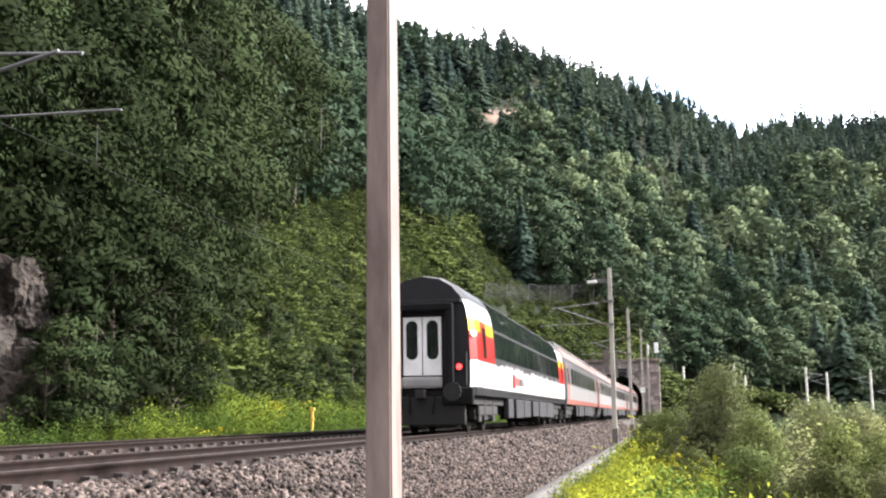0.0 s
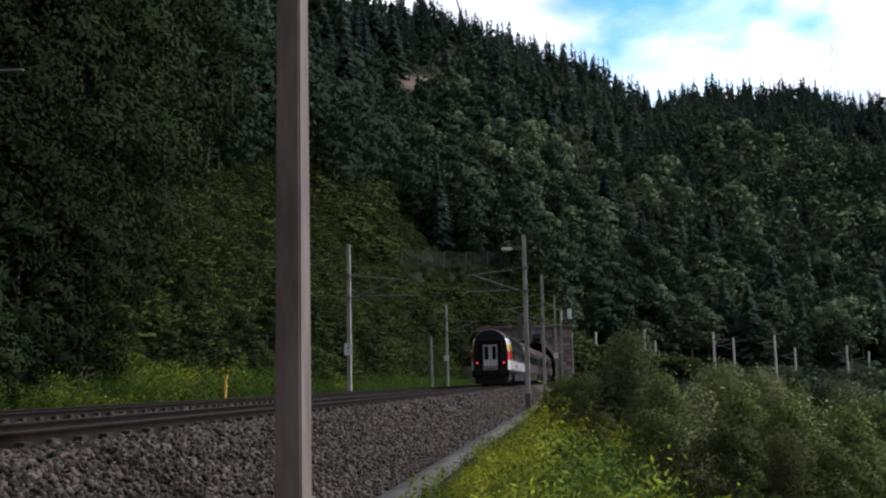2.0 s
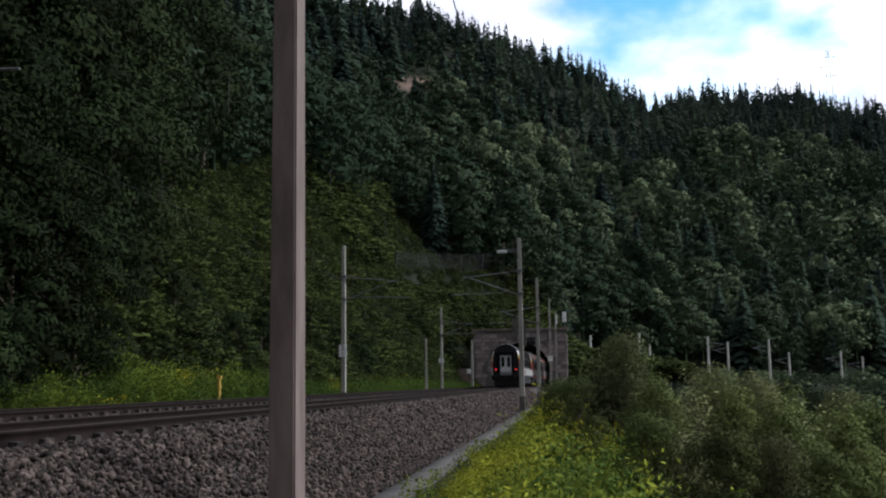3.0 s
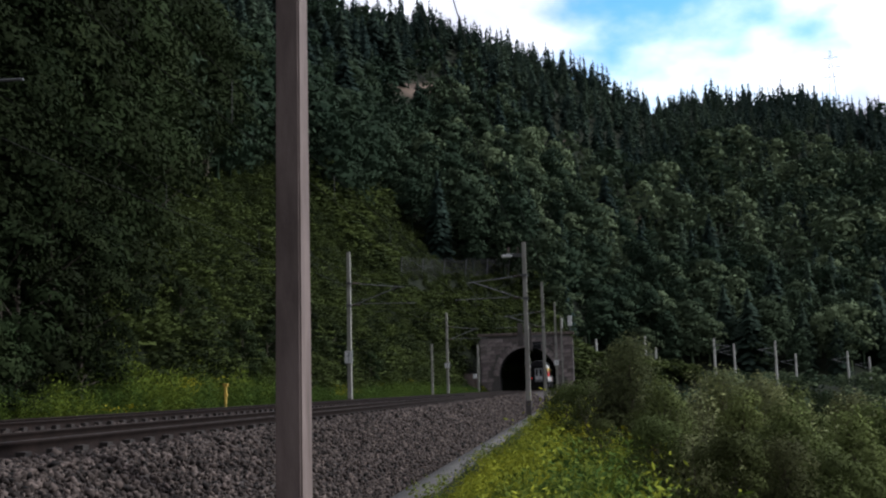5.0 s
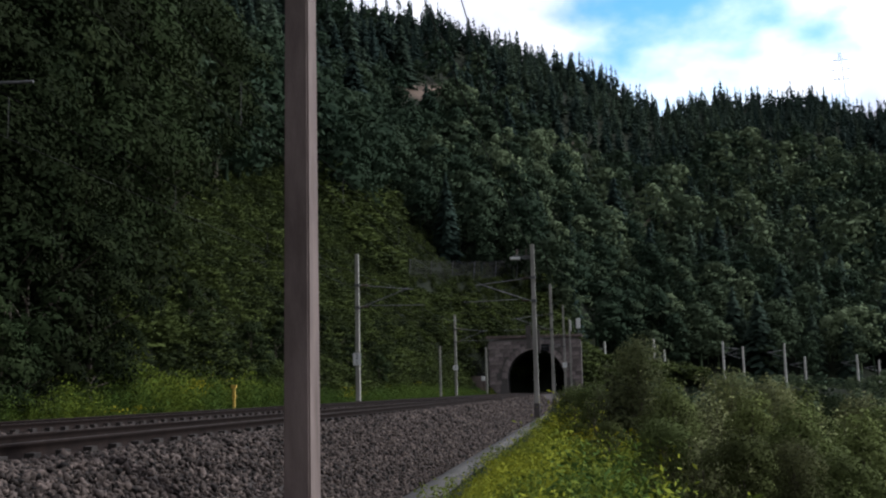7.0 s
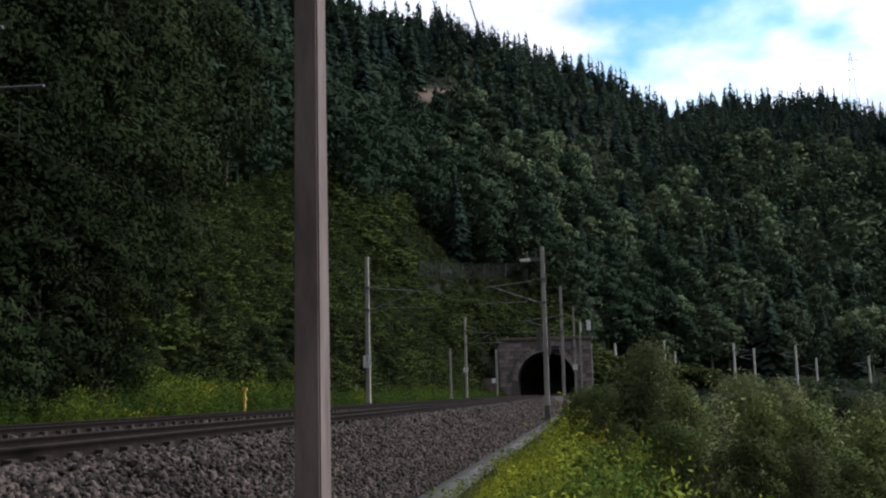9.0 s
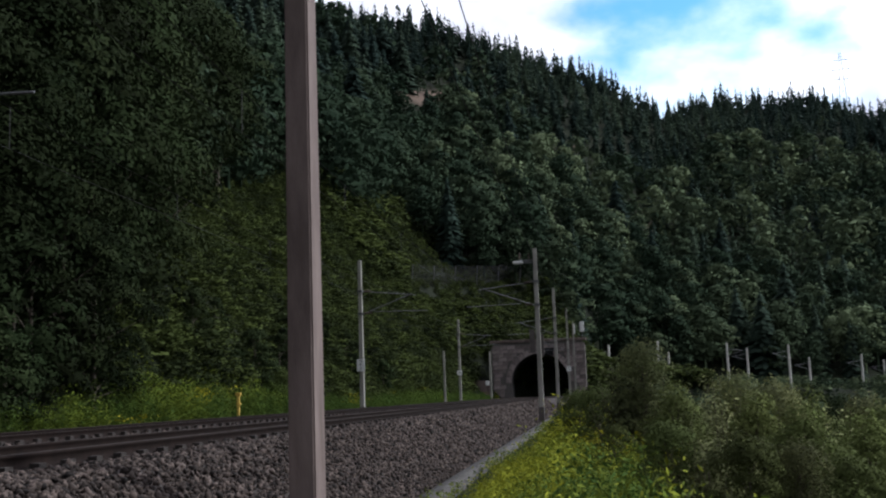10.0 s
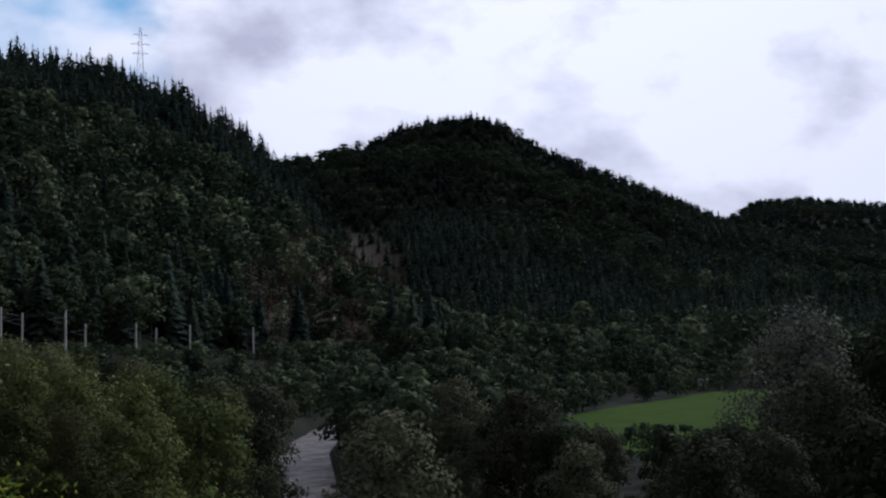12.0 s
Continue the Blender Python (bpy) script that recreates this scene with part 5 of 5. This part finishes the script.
def plant_right():
    r = random.Random(9)
    for az, d, el, key in SHRUBS:
        x, y = polar(az, d)
        z = ground_z(x, y) - 0.1
        H = {"s": 2.8, "t": 2.4, "u": 3.4, "v": 2.0, "w": 3.2, "x": 3.2}[key]
        h = EYE + d * math.tan(radians(el)) - z
        plant(key, x, y, z, (1.08 if key in "su" else 0.97) * h / H, "feathery grey-green willow shrub on the slope" if key in "sux" else "dense green shrub on the slope", "shrub", "shrub", "shrubs below the path")
    # wooded valley
    for gx in np.arange(4, 330, 6.2):
        for gy in np.arange(6, 330, 6.2):
            x, y = gx + r.uniform(-2.6, 2.6), gy + r.uniform(-2.6, 2.6)
            d, az = math.hypot(x, y), math.degrees(math.atan2(x, y))
            if not (4.5 < az < 72) or d < 24 or d > 345 or river_gap(np.array(x), np.array(y)) < 5.6:
                continue
            z = ground_z(x, y)
            u = x - track_x(y)
            if d < 34 and az < 24 and r.random() < 0.6:
                continue
            if u < 9 or z > 3.2 or (z > -9 and d > np.interp(az, [5, 8, 14, 20, 27, 34], [184, 226, 248, 262, 318, 322]) - 50 and az < 31):
                continue
            lim = (0.4 if az < 15 else -0.2 - 0.05 * (az - 15)) + r.uniform(-1.5, 0.0 if az < 30 else 0.7)
            if 27.2 < az < 30.6:
                lim = -8.6 if d < 112 else (-7.0 if d < 150 else -2.8 if d < 185 else -0.6)
            if d > 250 and az > 31:
                lim = r.uniform(-0.8, 0.4)
            if 41.5 < az < 54 and d < 250:
                lim = -4.15 if d < 152 else (-20 if d < 168 + 8.6 * (az - 42.4) + 3 else -1.5)
            if az >= 54:
                lim = 0.7
            hmax = EYE + d * math.tan(radians(lim)) - z
            h = r.uniform(7, 13) if d > 40 else r.uniform(4, 8)
            h = min(h, hmax * r.uniform(0.85, 1.0))
            if h < 1.6:
                continue
            if d < 82:
                key = r.choice("cdde") if h > 4 else r.choice("tsv")
                H = {"c": 12, "d": 11, "e": 9, "t": 2.4, "s": 2.8, "v": 2.0}[key]
                if key in "cde":
                    plant(key, x, y, z - 0.2, h / H, "dark green riverside tree in the valley", group="trees of the valley")
                else:
                    plant(key, x, y, z - 0.2, h / H, "low riverside shrub in the valley", "shrub", "shrub", "shrubs of the valley")
            else:
                VALLEY.append((x, y, z - 0.3, h, h * r.uniform(1.0, 1.5), r.uniform(0, 6.28), r.randint(0, 2), r.random() ** 2))
    for (ax, ay), (bx, by) in zip(RIVER[1:-3], RIVER[2:-2]):
        for k in range(7):
            for side in (-1, 1):
                t = (k + r.random()) / 7
                l = math.hypot(bx - ax, by - ay)
                g = side * r.uniform(4.8, 7.5)
                x, y = ax + (bx - ax) * t + g * (by - ay) / l, ay + (by - ay) * t - g * (bx - ax) / l
                d, az = math.hypot(x, y), math.degrees(math.atan2(x, y))
                z = ground_z(x, y)
                h = r.uniform(3.0, 5.5)
                if 27.4 < az < 30.4 and d < 150:
                    h = min(h, EYE - d * math.tan(radians(7.6)) - z)
                if h < 1.2 or d < 45 or d > 170:
                    continue
                key = r.choice("de")
                plant(key, x, y, z - 0.4, h / {"d": 11, "e": 9}[key], "low grey-green riverside tree on the bank", group="trees of the valley")
    x, y = polar(54.6, 62)
    z = ground_z(x, y)
    plant("g", x, y, z, (EYE + 62 * math.tan(radians(0.9)) - z) / 11, "large silvery willow tree standing in the valley", group="trees of the valley")


VALLEY = []
plant_right()
scatter("valley_woods", "mixed dark green woods on the valley floor", VALLEY, [broadleaf(560, 0.034, s, 0.03, 0.3) for s in (31, 32, 33)], M_BROAD, "woods")

# ---- weeds ----


def weed_kit(seed, leaves, size, flowers=0):
    r = np.random.RandomState(seed)
    vs, fs, ns = [], [], []
    for s in range(4):
        b = r.normal(size=2) * 0.12
        t = b + r.normal(size=2) * 0.13
        n = leaves // 4
        h = (0.1 + 0.85 * r.rand(n)) * (0.75 + 0.3 * r.rand())
        c = np.stack([b[0] + (t[0] - b[0]) * h, b[1] + (t[1] - b[1]) * h, h], 1) + r.normal(size=(n, 3)) * 0.07
        v, f = leaf_quads(c, r.normal(size=(n, 3)) + np.array([0, 0, 0.4]), size * (0.7 + 0.6 * r.rand(n)), 0.36, r)
        fs.append(f + sum(len(q) for q in vs))
        vs.append(v)
        ns.append(np.repeat(c * np.array([3.0, 3.0, 1.0]) + np.array([0, 0, 0.25]) + r.normal(size=(n, 3)) * 0.3, 4, 0))
    V, F, N = np.vstack(vs), np.vstack(fs), np.vstack(ns)
    fv = ff = None
    if flowers:
        c = np.stack([r.normal(size=flowers) * 0.16, r.normal(size=flowers) * 0.16, 0.86 + 0.16 * r.rand(flowers)], 1)
        fv, ff = leaf_quads(c, r.normal(size=(flowers, 3)), 0.03 * (0.6 + 0.8 * r.rand(flowers)), 0.6, r)
    return (V, F, N), (fv, ff, None)


M_GOLD = mat("goldenrod_leaves", (0.09, 0.15, 0.032), (0.042, 0.072, 0.018), 0.9, scale=0.7, spread=0.22, tint=(0.34, 0.355, 0.034), leaf=0.25, spec=0.05)


def sow(name, label, area, count, kits, hmin, hmax, bloom, seed, girth=1.0):
    r = random.Random(seed)
    rows, fl = [], []
    while len(rows) < count:
        p = area(r)
        if p is None:
            continue
        x, y = p
        h = r.uniform(hmin, hmax)
        if name == "path_weeds":
            h = min(h, 0.12 + 0.8 * (x - track_x(y) - 4.4))
        wave = math.sin(x * 0.8 + 2 * math.sin(y * 0.27)) * math.sin(y * 0.31 + 0.7 * math.sin(x * 0.5))
        if name == "bank_weeds":
            h *= 0.9 if y < 37 else 1.35 if y < 62 else 1.0
        lump = math.sin(x * 2.3 + 1.7 * math.sin(y * 1.1)) * math.sin(y * 1.9 + math.sin(x * 1.3))
        h *= 0.8 + 0.25 * wave + 0.25 * lump
        k = r.randrange(len(kits))
        row = (x, y, ground_z(x, y) - 0.05, h, h * girth * r.uniform(0.8, 1.3), r.uniform(0, 6.28), k, min(1.0, max(0.0, 0.22 + 0.5 * wave + r.uniform(-0.25, 0.35))) * (0.25 if name == "bank_weeds" and y > 62 else 1.0 if name == "bank_weeds" else 1.4))
        rows.append(row)
        patch = math.sin(x * 0.9 + 2 * math.sin(y * 0.31)) * math.sin(y * 0.37 + 1.1)
        if bloom and patch > 1 - 2 * bloom and r.random() < 0.75:
            fl.append(row)
    scatter(name, label, rows, [k[0] for k in kits], M_GOLD if name == "path_weeds" else M_GRASS, "weeds")
    if fl:
        scatter(name + "_blossom", "yellow goldenrod blossom over the weeds", fl, [k[1] for k in kits], M_FLOWER, "flowers")


def left_strip(r):
    y = r.uniform(18, 120) if r.random() < 0.75 else r.uniform(120, 164)
    p = on_track(y, r.uniform(-12.8, -8.1))
    return p.x, p.y


def right_bed(r):
    y = 6.5 + 26 * r.random() ** 1.5
    u = r.uniform(4.4, 7.8)
    p = on_track(y, u)
    if math.hypot(p.x, p.y) < 8.0:
        return None
    return p.x, p.y


def trough_edge(r):
    y = 9 + 70 * r.random() ** 1.3
    if r.random() < 0.5 and math.sin(y * 1.3) < 0.2:
        return None
    p = on_track(y, r.choice((r.uniform(2.9, 3.55), r.uniform(3.8, 4.4))))
    return p.x, p.y


def bank(r):
    y = r.uniform(36, 166)
    u = -12.2 - 25 * r.random()
    p = on_track(y, u)
    az = math.degrees(math.atan2(p.x, p.y))
    return (p.x, p.y) if az > -22 else None


EDGE = [weed_kit(s, 60, 0.07) for s in (46, 47)]
FINE = [weed_kit(s, 150, 0.03, 30) for s in (41, 42, 43)]
COARSE = [weed_kit(s, 104, 0.034, 16) for s in (44, 45)]
sow("bank_weeds", "tall yellow-green weeds beside the far track", left_strip, 4200, COARSE, 0.8, 1.6, 0.06, 1, 1.1)
sow("path_weeds", "bright yellow-green goldenrod beside the path", right_bed, 2300, FINE, 0.6, 1.4, 0.1, 2, 1.0)
sow("edge_grass", "sparse grass along the cable trough", trough_edge, 1000, EDGE, 0.12, 0.42, 0, 3)
M_GRASS_B = mat("bank_creepers", (0.031, 0.043, 0.015), (0.011, 0.015, 0.007), 0.9, scale=0.3, spread=0.3, tint=(0.074, 0.095, 0.026), leaf=0.2, spec=0.05)


def plant_bank():
    r = random.Random(8)
    rows = []
    while len(rows) < 4000:
        p = bank(r)
        if p is None:
            continue
        x, y = p
        h = r.uniform(0.8, 2.2) + (1.6 * r.random() if r.random() < 0.15 else 0)
        rows.append((x, y, ground_z(x, y) - 0.4, h, h * r.uniform(1.4, 2.4), r.uniform(0, 6.28), r.randrange(3), r.random() ** 1.5))
    scatter("bank_shrubs", "low green creepers and bushes on the steep bank", rows, [broadleaf(300, 0.034, s, 0.0, 0.34, 0.01) for s in (51, 52, 53)], M_GRASS_B, "bushes")


plant_bank()


def plant_portal_slope():
    """Scrub over and beside the portal."""
    r = random.Random(12)
    rows = []
    while len(rows) < 2600:
        az, d = r.uniform(-8, 13), r.uniform(150, 216)
        x, y = polar(az, d)
        u = x - track_x(y)
        z = ground_z(x, y)
        if y < PORTAL_Y + 4 and -11 < u < 7.5 or z < 0.5 or (az < 0 and u > -24 and d < 160):
            continue
        h = r.uniform(1.2, 4.2)
        if -3 < az < 4.5 and d < 216:
            h = min(h, 1.5 if z > 15 else 2.4)
        rows.append((x, y, z - 0.5, h, h * r.uniform(1.5, 2.5), r.uniform(0, 6.28), r.randrange(3), r.random() ** 1.2))
    scatter("portal_scrub", "green scrub on the slope round the tunnel portal", rows, [broadleaf(170, 0.055, s, 0.0, 0.32, 0.01) for s in (61, 62, 63)], M_GRASS_B, "bushes")


plant_portal_slope()


def plant_bench():
    """Scrub round the feet of the masts across the valley."""
    r = random.Random(15)
    rows = []
    while len(rows) < 700:
        az = r.uniform(6.5, 32)
        d = float(np.interp(az, [5, 8, 14, 20, 27, 34], [184, 226, 248, 262, 318, 322])) - r.uniform(-6, 56)
        x, y = polar(az, d)
        z = ground_z(x, y)
        if x - track_x(y) < 9:
            continue
        h = r.uniform(1.0, 3.0) if z > -3 else r.uniform(3, 7)
        h = min(h, EYE + d * math.tan(radians(0.75)) - z)
        if h > 0.6:
            rows.append((x, y, z - 0.4, h, h * r.uniform(1.2, 2.0), r.uniform(0, 6.28), r.randrange(3), r.random() ** 1.2))
    scatter("bench_scrub", "dark green scrub along the line across the valley", rows, [broadleaf(200, 0.05, s, 0.0, 0.32, 0.01) for s in (64, 65, 66)], M_BROAD, "bushes")


plant_bench()


def scree_slope():
    """Brown scrub and pale rock on the thin-wooded flank across the river."""
    r = random.Random(21)
    rows, spots = [], []
    while len(rows) < 900:
        az, d = r.uniform(25.5, 34.5), r.uniform(322, 600)
        x, y = polar(az, d)
        z = ground_z(x, y)
        el = math.degrees(math.atan2(z + 3 - EYE, d))
        if ((az - 30) / 4.5) ** 2 + ((el - 3.6) / 3.2) ** 2 > 1:
            continue
        h = r.uniform(2.0, 6.5)
        rows.append((x, y, z - 0.5, h, h * r.uniform(1.0, 1.7), r.uniform(0, 6.28), r.randrange(2), r.random() ** 1.5))
        if len(rows) % 60 == 0:
            spots.append((x, y, z))
    scatter("scree_scrub", "brownish thin scrub on the stony flank", rows, [broadleaf(120, 0.055, s, 0.0, 0.3, 0.012) for s in (71, 72)], M_SCREE, "bushes")
    e = empty("stony_outcrop", Matrix.Identity(4), "pale cracked rocks on the stony flank", "rock")
    for k, (x, y, z) in enumerate(spots):
        bm = bmesh.new()
        bmesh.ops.create_icosphere(bm, subdivisions=3, radius=1)
        for v in bm.verts:
            v.co *= 1.0 + 0.5 * noise.noise(v.co * 1.6 + Vector((k * 2.3, 0, 0))) + 0.2 * noise.noise(v.co * 5)
        part("rock", bm, M_PALEROCK, e, at=Matrix.Translation((x, y, z + 1.5)) @ pose(0, 0, 0, r.uniform(-15, 15), r.uniform(-15, 15), r.uniform(0, 360)) @ Matrix.Diagonal((r.uniform(1.2, 2.4), r.uniform(1.0, 2.0), r.uniform(2.0, 5.0), 1)))


M_SCREE = mat("brown_scrub_leaves", (0.075, 0.056, 0.04), (0.04, 0.034, 0.025), 0.9, scale=0.05, spread=0.15, tint=(0.06, 0.075, 0.035), leaf=0.1, spec=0.04)
M_PALEROCK = mat("pale_rock", (0.24, 0.2, 0.175), (0.11, 0.09, 0.078), 0.9, scale=0.6, bump=0.8, bump_scale=1.5)
scree_slope()


def rock_outcrop():
    r = random.Random(2)
    e = empty("rock_outcrop", Matrix.Identity(4), "brown cracked rock face at the foot of the bank", "rock")
    for k in range(9):
        az, d = -27.5 + 0.42 * (k % 5), 34.5 + 1.6 * (k // 5) + 0.5 * r.random()
        x, y = polar(az, d)
        z = 0.6 + 2.6 * (k // 5) + r.random()
        bm = bmesh.new()
        bmesh.ops.create_icosphere(bm, subdivisions=4, radius=1)
        for v in bm.verts:
            n = noise.noise(v.co * 1.7 + Vector((k * 3.1, 0, 0))) * 0.5 + 0.4 * abs(noise.noise(v.co * 3.5)) + 0.22 * noise.noise(v.co * 9)
            q = Vector((max(-0.75, min(0.75, v.co.x)), max(-0.7, min(0.7, v.co.y)), max(-0.8, min(0.8, v.co.z))))
            v.co = q * (1.35 + n) * Vector((0.9, 0.9, 1.7)).length / 2.1
        part("boulder", bm, M_ROCK, e, at=Matrix.Translation((x, y, z)) @ pose(0, 0, 0, r.uniform(-20, 20), r.uniform(-20, 20), r.uniform(0, 90)))


rock_outcrop()

# ---- ballast stones, sleepers, portal stones ----
BED = [(-9.0, -0.75), (-7.0, -0.22), (-6.2, -0.2), (-3.2, -0.2), (-2.35, -0.26), (-1.5, -0.2), (1.5, -0.2), (1.75, -0.22), (3.35, -1.22)]


M_RUSTSTONE = mat("rust_stained_stone", (0.04, 0.03, 0.025), (0.014, 0.011, 0.01), 0.9, scale=14, spread=0.7, spec=0.15)


def lay_stones(name, label, material, kits, r, beds):
    V, F, base = [], [], 0
    for y0, y1, u0, u1, n, size in beds:
        y = y0 + (y1 - y0) * r.rand(n) ** 1.25
        u = r.uniform(u0, u1, n)
        z = np.interp(u, *zip(*BED)) + r.uniform(-0.03, 0.045, n)
        x = -6.35 + 0.122 * y + u * 0.9926
        yy = y - u * 0.121
        q = r.normal(size=(n, 4))
        q /= np.linalg.norm(q, axis=1)[:, None]
        w, a, b, c = q.T
        M = np.stack([1 - 2 * (b * b + c * c), 2 * (a * b - w * c), 2 * (a * c + w * b), 2 * (a * b + w * c), 1 - 2 * (a * a + c * c), 2 * (b * c - w * a), 2 * (a * c - w * b), 2 * (b * c + w * a), 1 - 2 * (a * a + b * b)], -1).reshape(-1, 3, 3)
        s = size * (0.45 + 0.95 * r.rand(n) ** 1.5)
        for k in range(6):
            idx = np.arange(k, n, 6)
            vv = np.einsum("nij,vj->nvi", M[idx], kits[k][0]) * s[idx, None, None] + np.stack([x, yy, z], 1)[idx, None]
            V.append(vv.reshape(-1, 3))
            F.append((kits[k][1][None] + (np.arange(len(idx)) * 6)[:, None, None] + base).reshape(-1, 3))
            base += len(idx) * 6
    tagged(new(name, mesh_np(name, np.vstack(V), np.vstack(F), material)), label, "ballast", kind="stuff")


def stones():
    r = np.random.RandomState(3)
    kits = []
    for s in range(6):
        v = np.array([(1, 0, 0), (-1, 0, 0), (0, 1, 0), (0, -1, 0), (0, 0, 1), (0, 0, -1)], float) * r.uniform(0.7, 1.2, (6, 1)) * r.uniform(0.55, 1.35, (1, 3)) + r.normal(size=(6, 3)) * 0.2
        f = np.array([(0, 2, 4), (2, 1, 4), (1, 3, 4), (3, 0, 4), (2, 0, 5), (1, 2, 5), (3, 1, 5), (0, 3, 5)])
        kits.append((v, f))
    lay_stones("ballast_stones", "loose grey and brown crushed ballast stones", M_STONE, kits, r, ((6, 26, 0.95, 3.4, 38000, 0.036), (26, 60, 0.95, 3.4, 16000, 0.05), (8, 60, -3.9, -1.0, 6000, 0.045), (60, 110, 0.95, 3.4, 5000, 0.07)))
    lay_stones("track_stones", "rust-stained ballast stones between the rails", M_RUSTSTONE, kits, r, ((6, 50, -0.65, 0.65, 4500, 0.042),))


stones()
M_SLEEPER = mat("dark_stained_sleeper", (0.032, 0.025, 0.021), (0.016, 0.013, 0.011), 0.9, scale=5, bump=0.3)


def sleepers():
    bm = boxed(-1.3, 1.3, -0.13, 0.13, -0.38, -0.178, 0.015)
    for s in (-0.7535, 0.7535):
        for t in (-0.13, 0.13):
            box(bm, s + t - 0.05, s + t + 0.05, -0.07, 0.07, -0.178, -0.1)
    me = bpy.data.meshes.new("sleeper")
    bm.to_mesh(me)
    bm.free()
    me.materials.append(M_SLEEPER)
    for c in (0.0, -SPACING):
        e = empty("track_bed", Matrix.Identity(4), "row of dark stained sleepers under the rails", "sleepers", kind="structure")
        for i in range(150):
            y = 4 + i * 0.62
            p = on_track(y, c)
            shared("sleeper", me, e, Matrix.Translation(p) @ pose(0, 0, 0, 0, 0, ANG))


sleepers()


def portal_stones():
    p = bpy.data.objects["tunnel_portal"]
    meshes = []
    r = random.Random(6)
    for k in range(4):
        bm = boxed(-0.5, 0.5, -0.09, 0.03, -0.5, 0.5, 0.035)
        me = bpy.data.meshes.new("stone")
        bm.to_mesh(me)
        bm.free()
        me.materials.append(M_MASONRY)
        meshes.append(me)
    n = 15
    for i in range(n):
        a = math.pi * (i + 0.5) / n
        x, z = (HW + 0.42) * math.cos(a), CROWN - HW + (HW + 0.42) * math.sin(a)
        shared("arch_stone", meshes[i % 4], p, Matrix.Translation((x, -0.06, z)) @ pose(0, 0, 0, 0, 90 - math.degrees(a), 0) @ Matrix.Diagonal((0.9, 1, 0.82, 1)))
    ch = 0.6
    for c in range(15):
        z = -0.5 + c * ch
        if z + ch > WALL_T:
            break
        x = WALL_L + r.uniform(0, 0.4)
        while x < WALL_R - 0.3:
            w = r.uniform(0.7, 1.35)
            if x + w > WALL_R:
                w = WALL_R - x
            cx, cz = x + w / 2, z + ch / 2
            zz = max(cz - (CROWN - HW), 0)
            if math.hypot(abs(cx) - 0.35 * w if abs(cx) > 0.35 * w else 0, zz) > HW + 0.95:
                shared("stone", r.choice(meshes), p, Matrix.Translation((cx, 0, cz)) @ Matrix.Diagonal((w - 0.04, r.uniform(0.6, 1.3), ch - 0.04, 1)))
            x += w


portal_stones()



def motions():
    """The train runs into the tunnel at a steady speed."""
    for k, c in enumerate(COACHES):
        walk(c, [(t / 2, coach_pose(TAIL0 + k * (COACH_L + COACH_GAP) + SPEED * t / 2)) for t in range(25)])


motions()
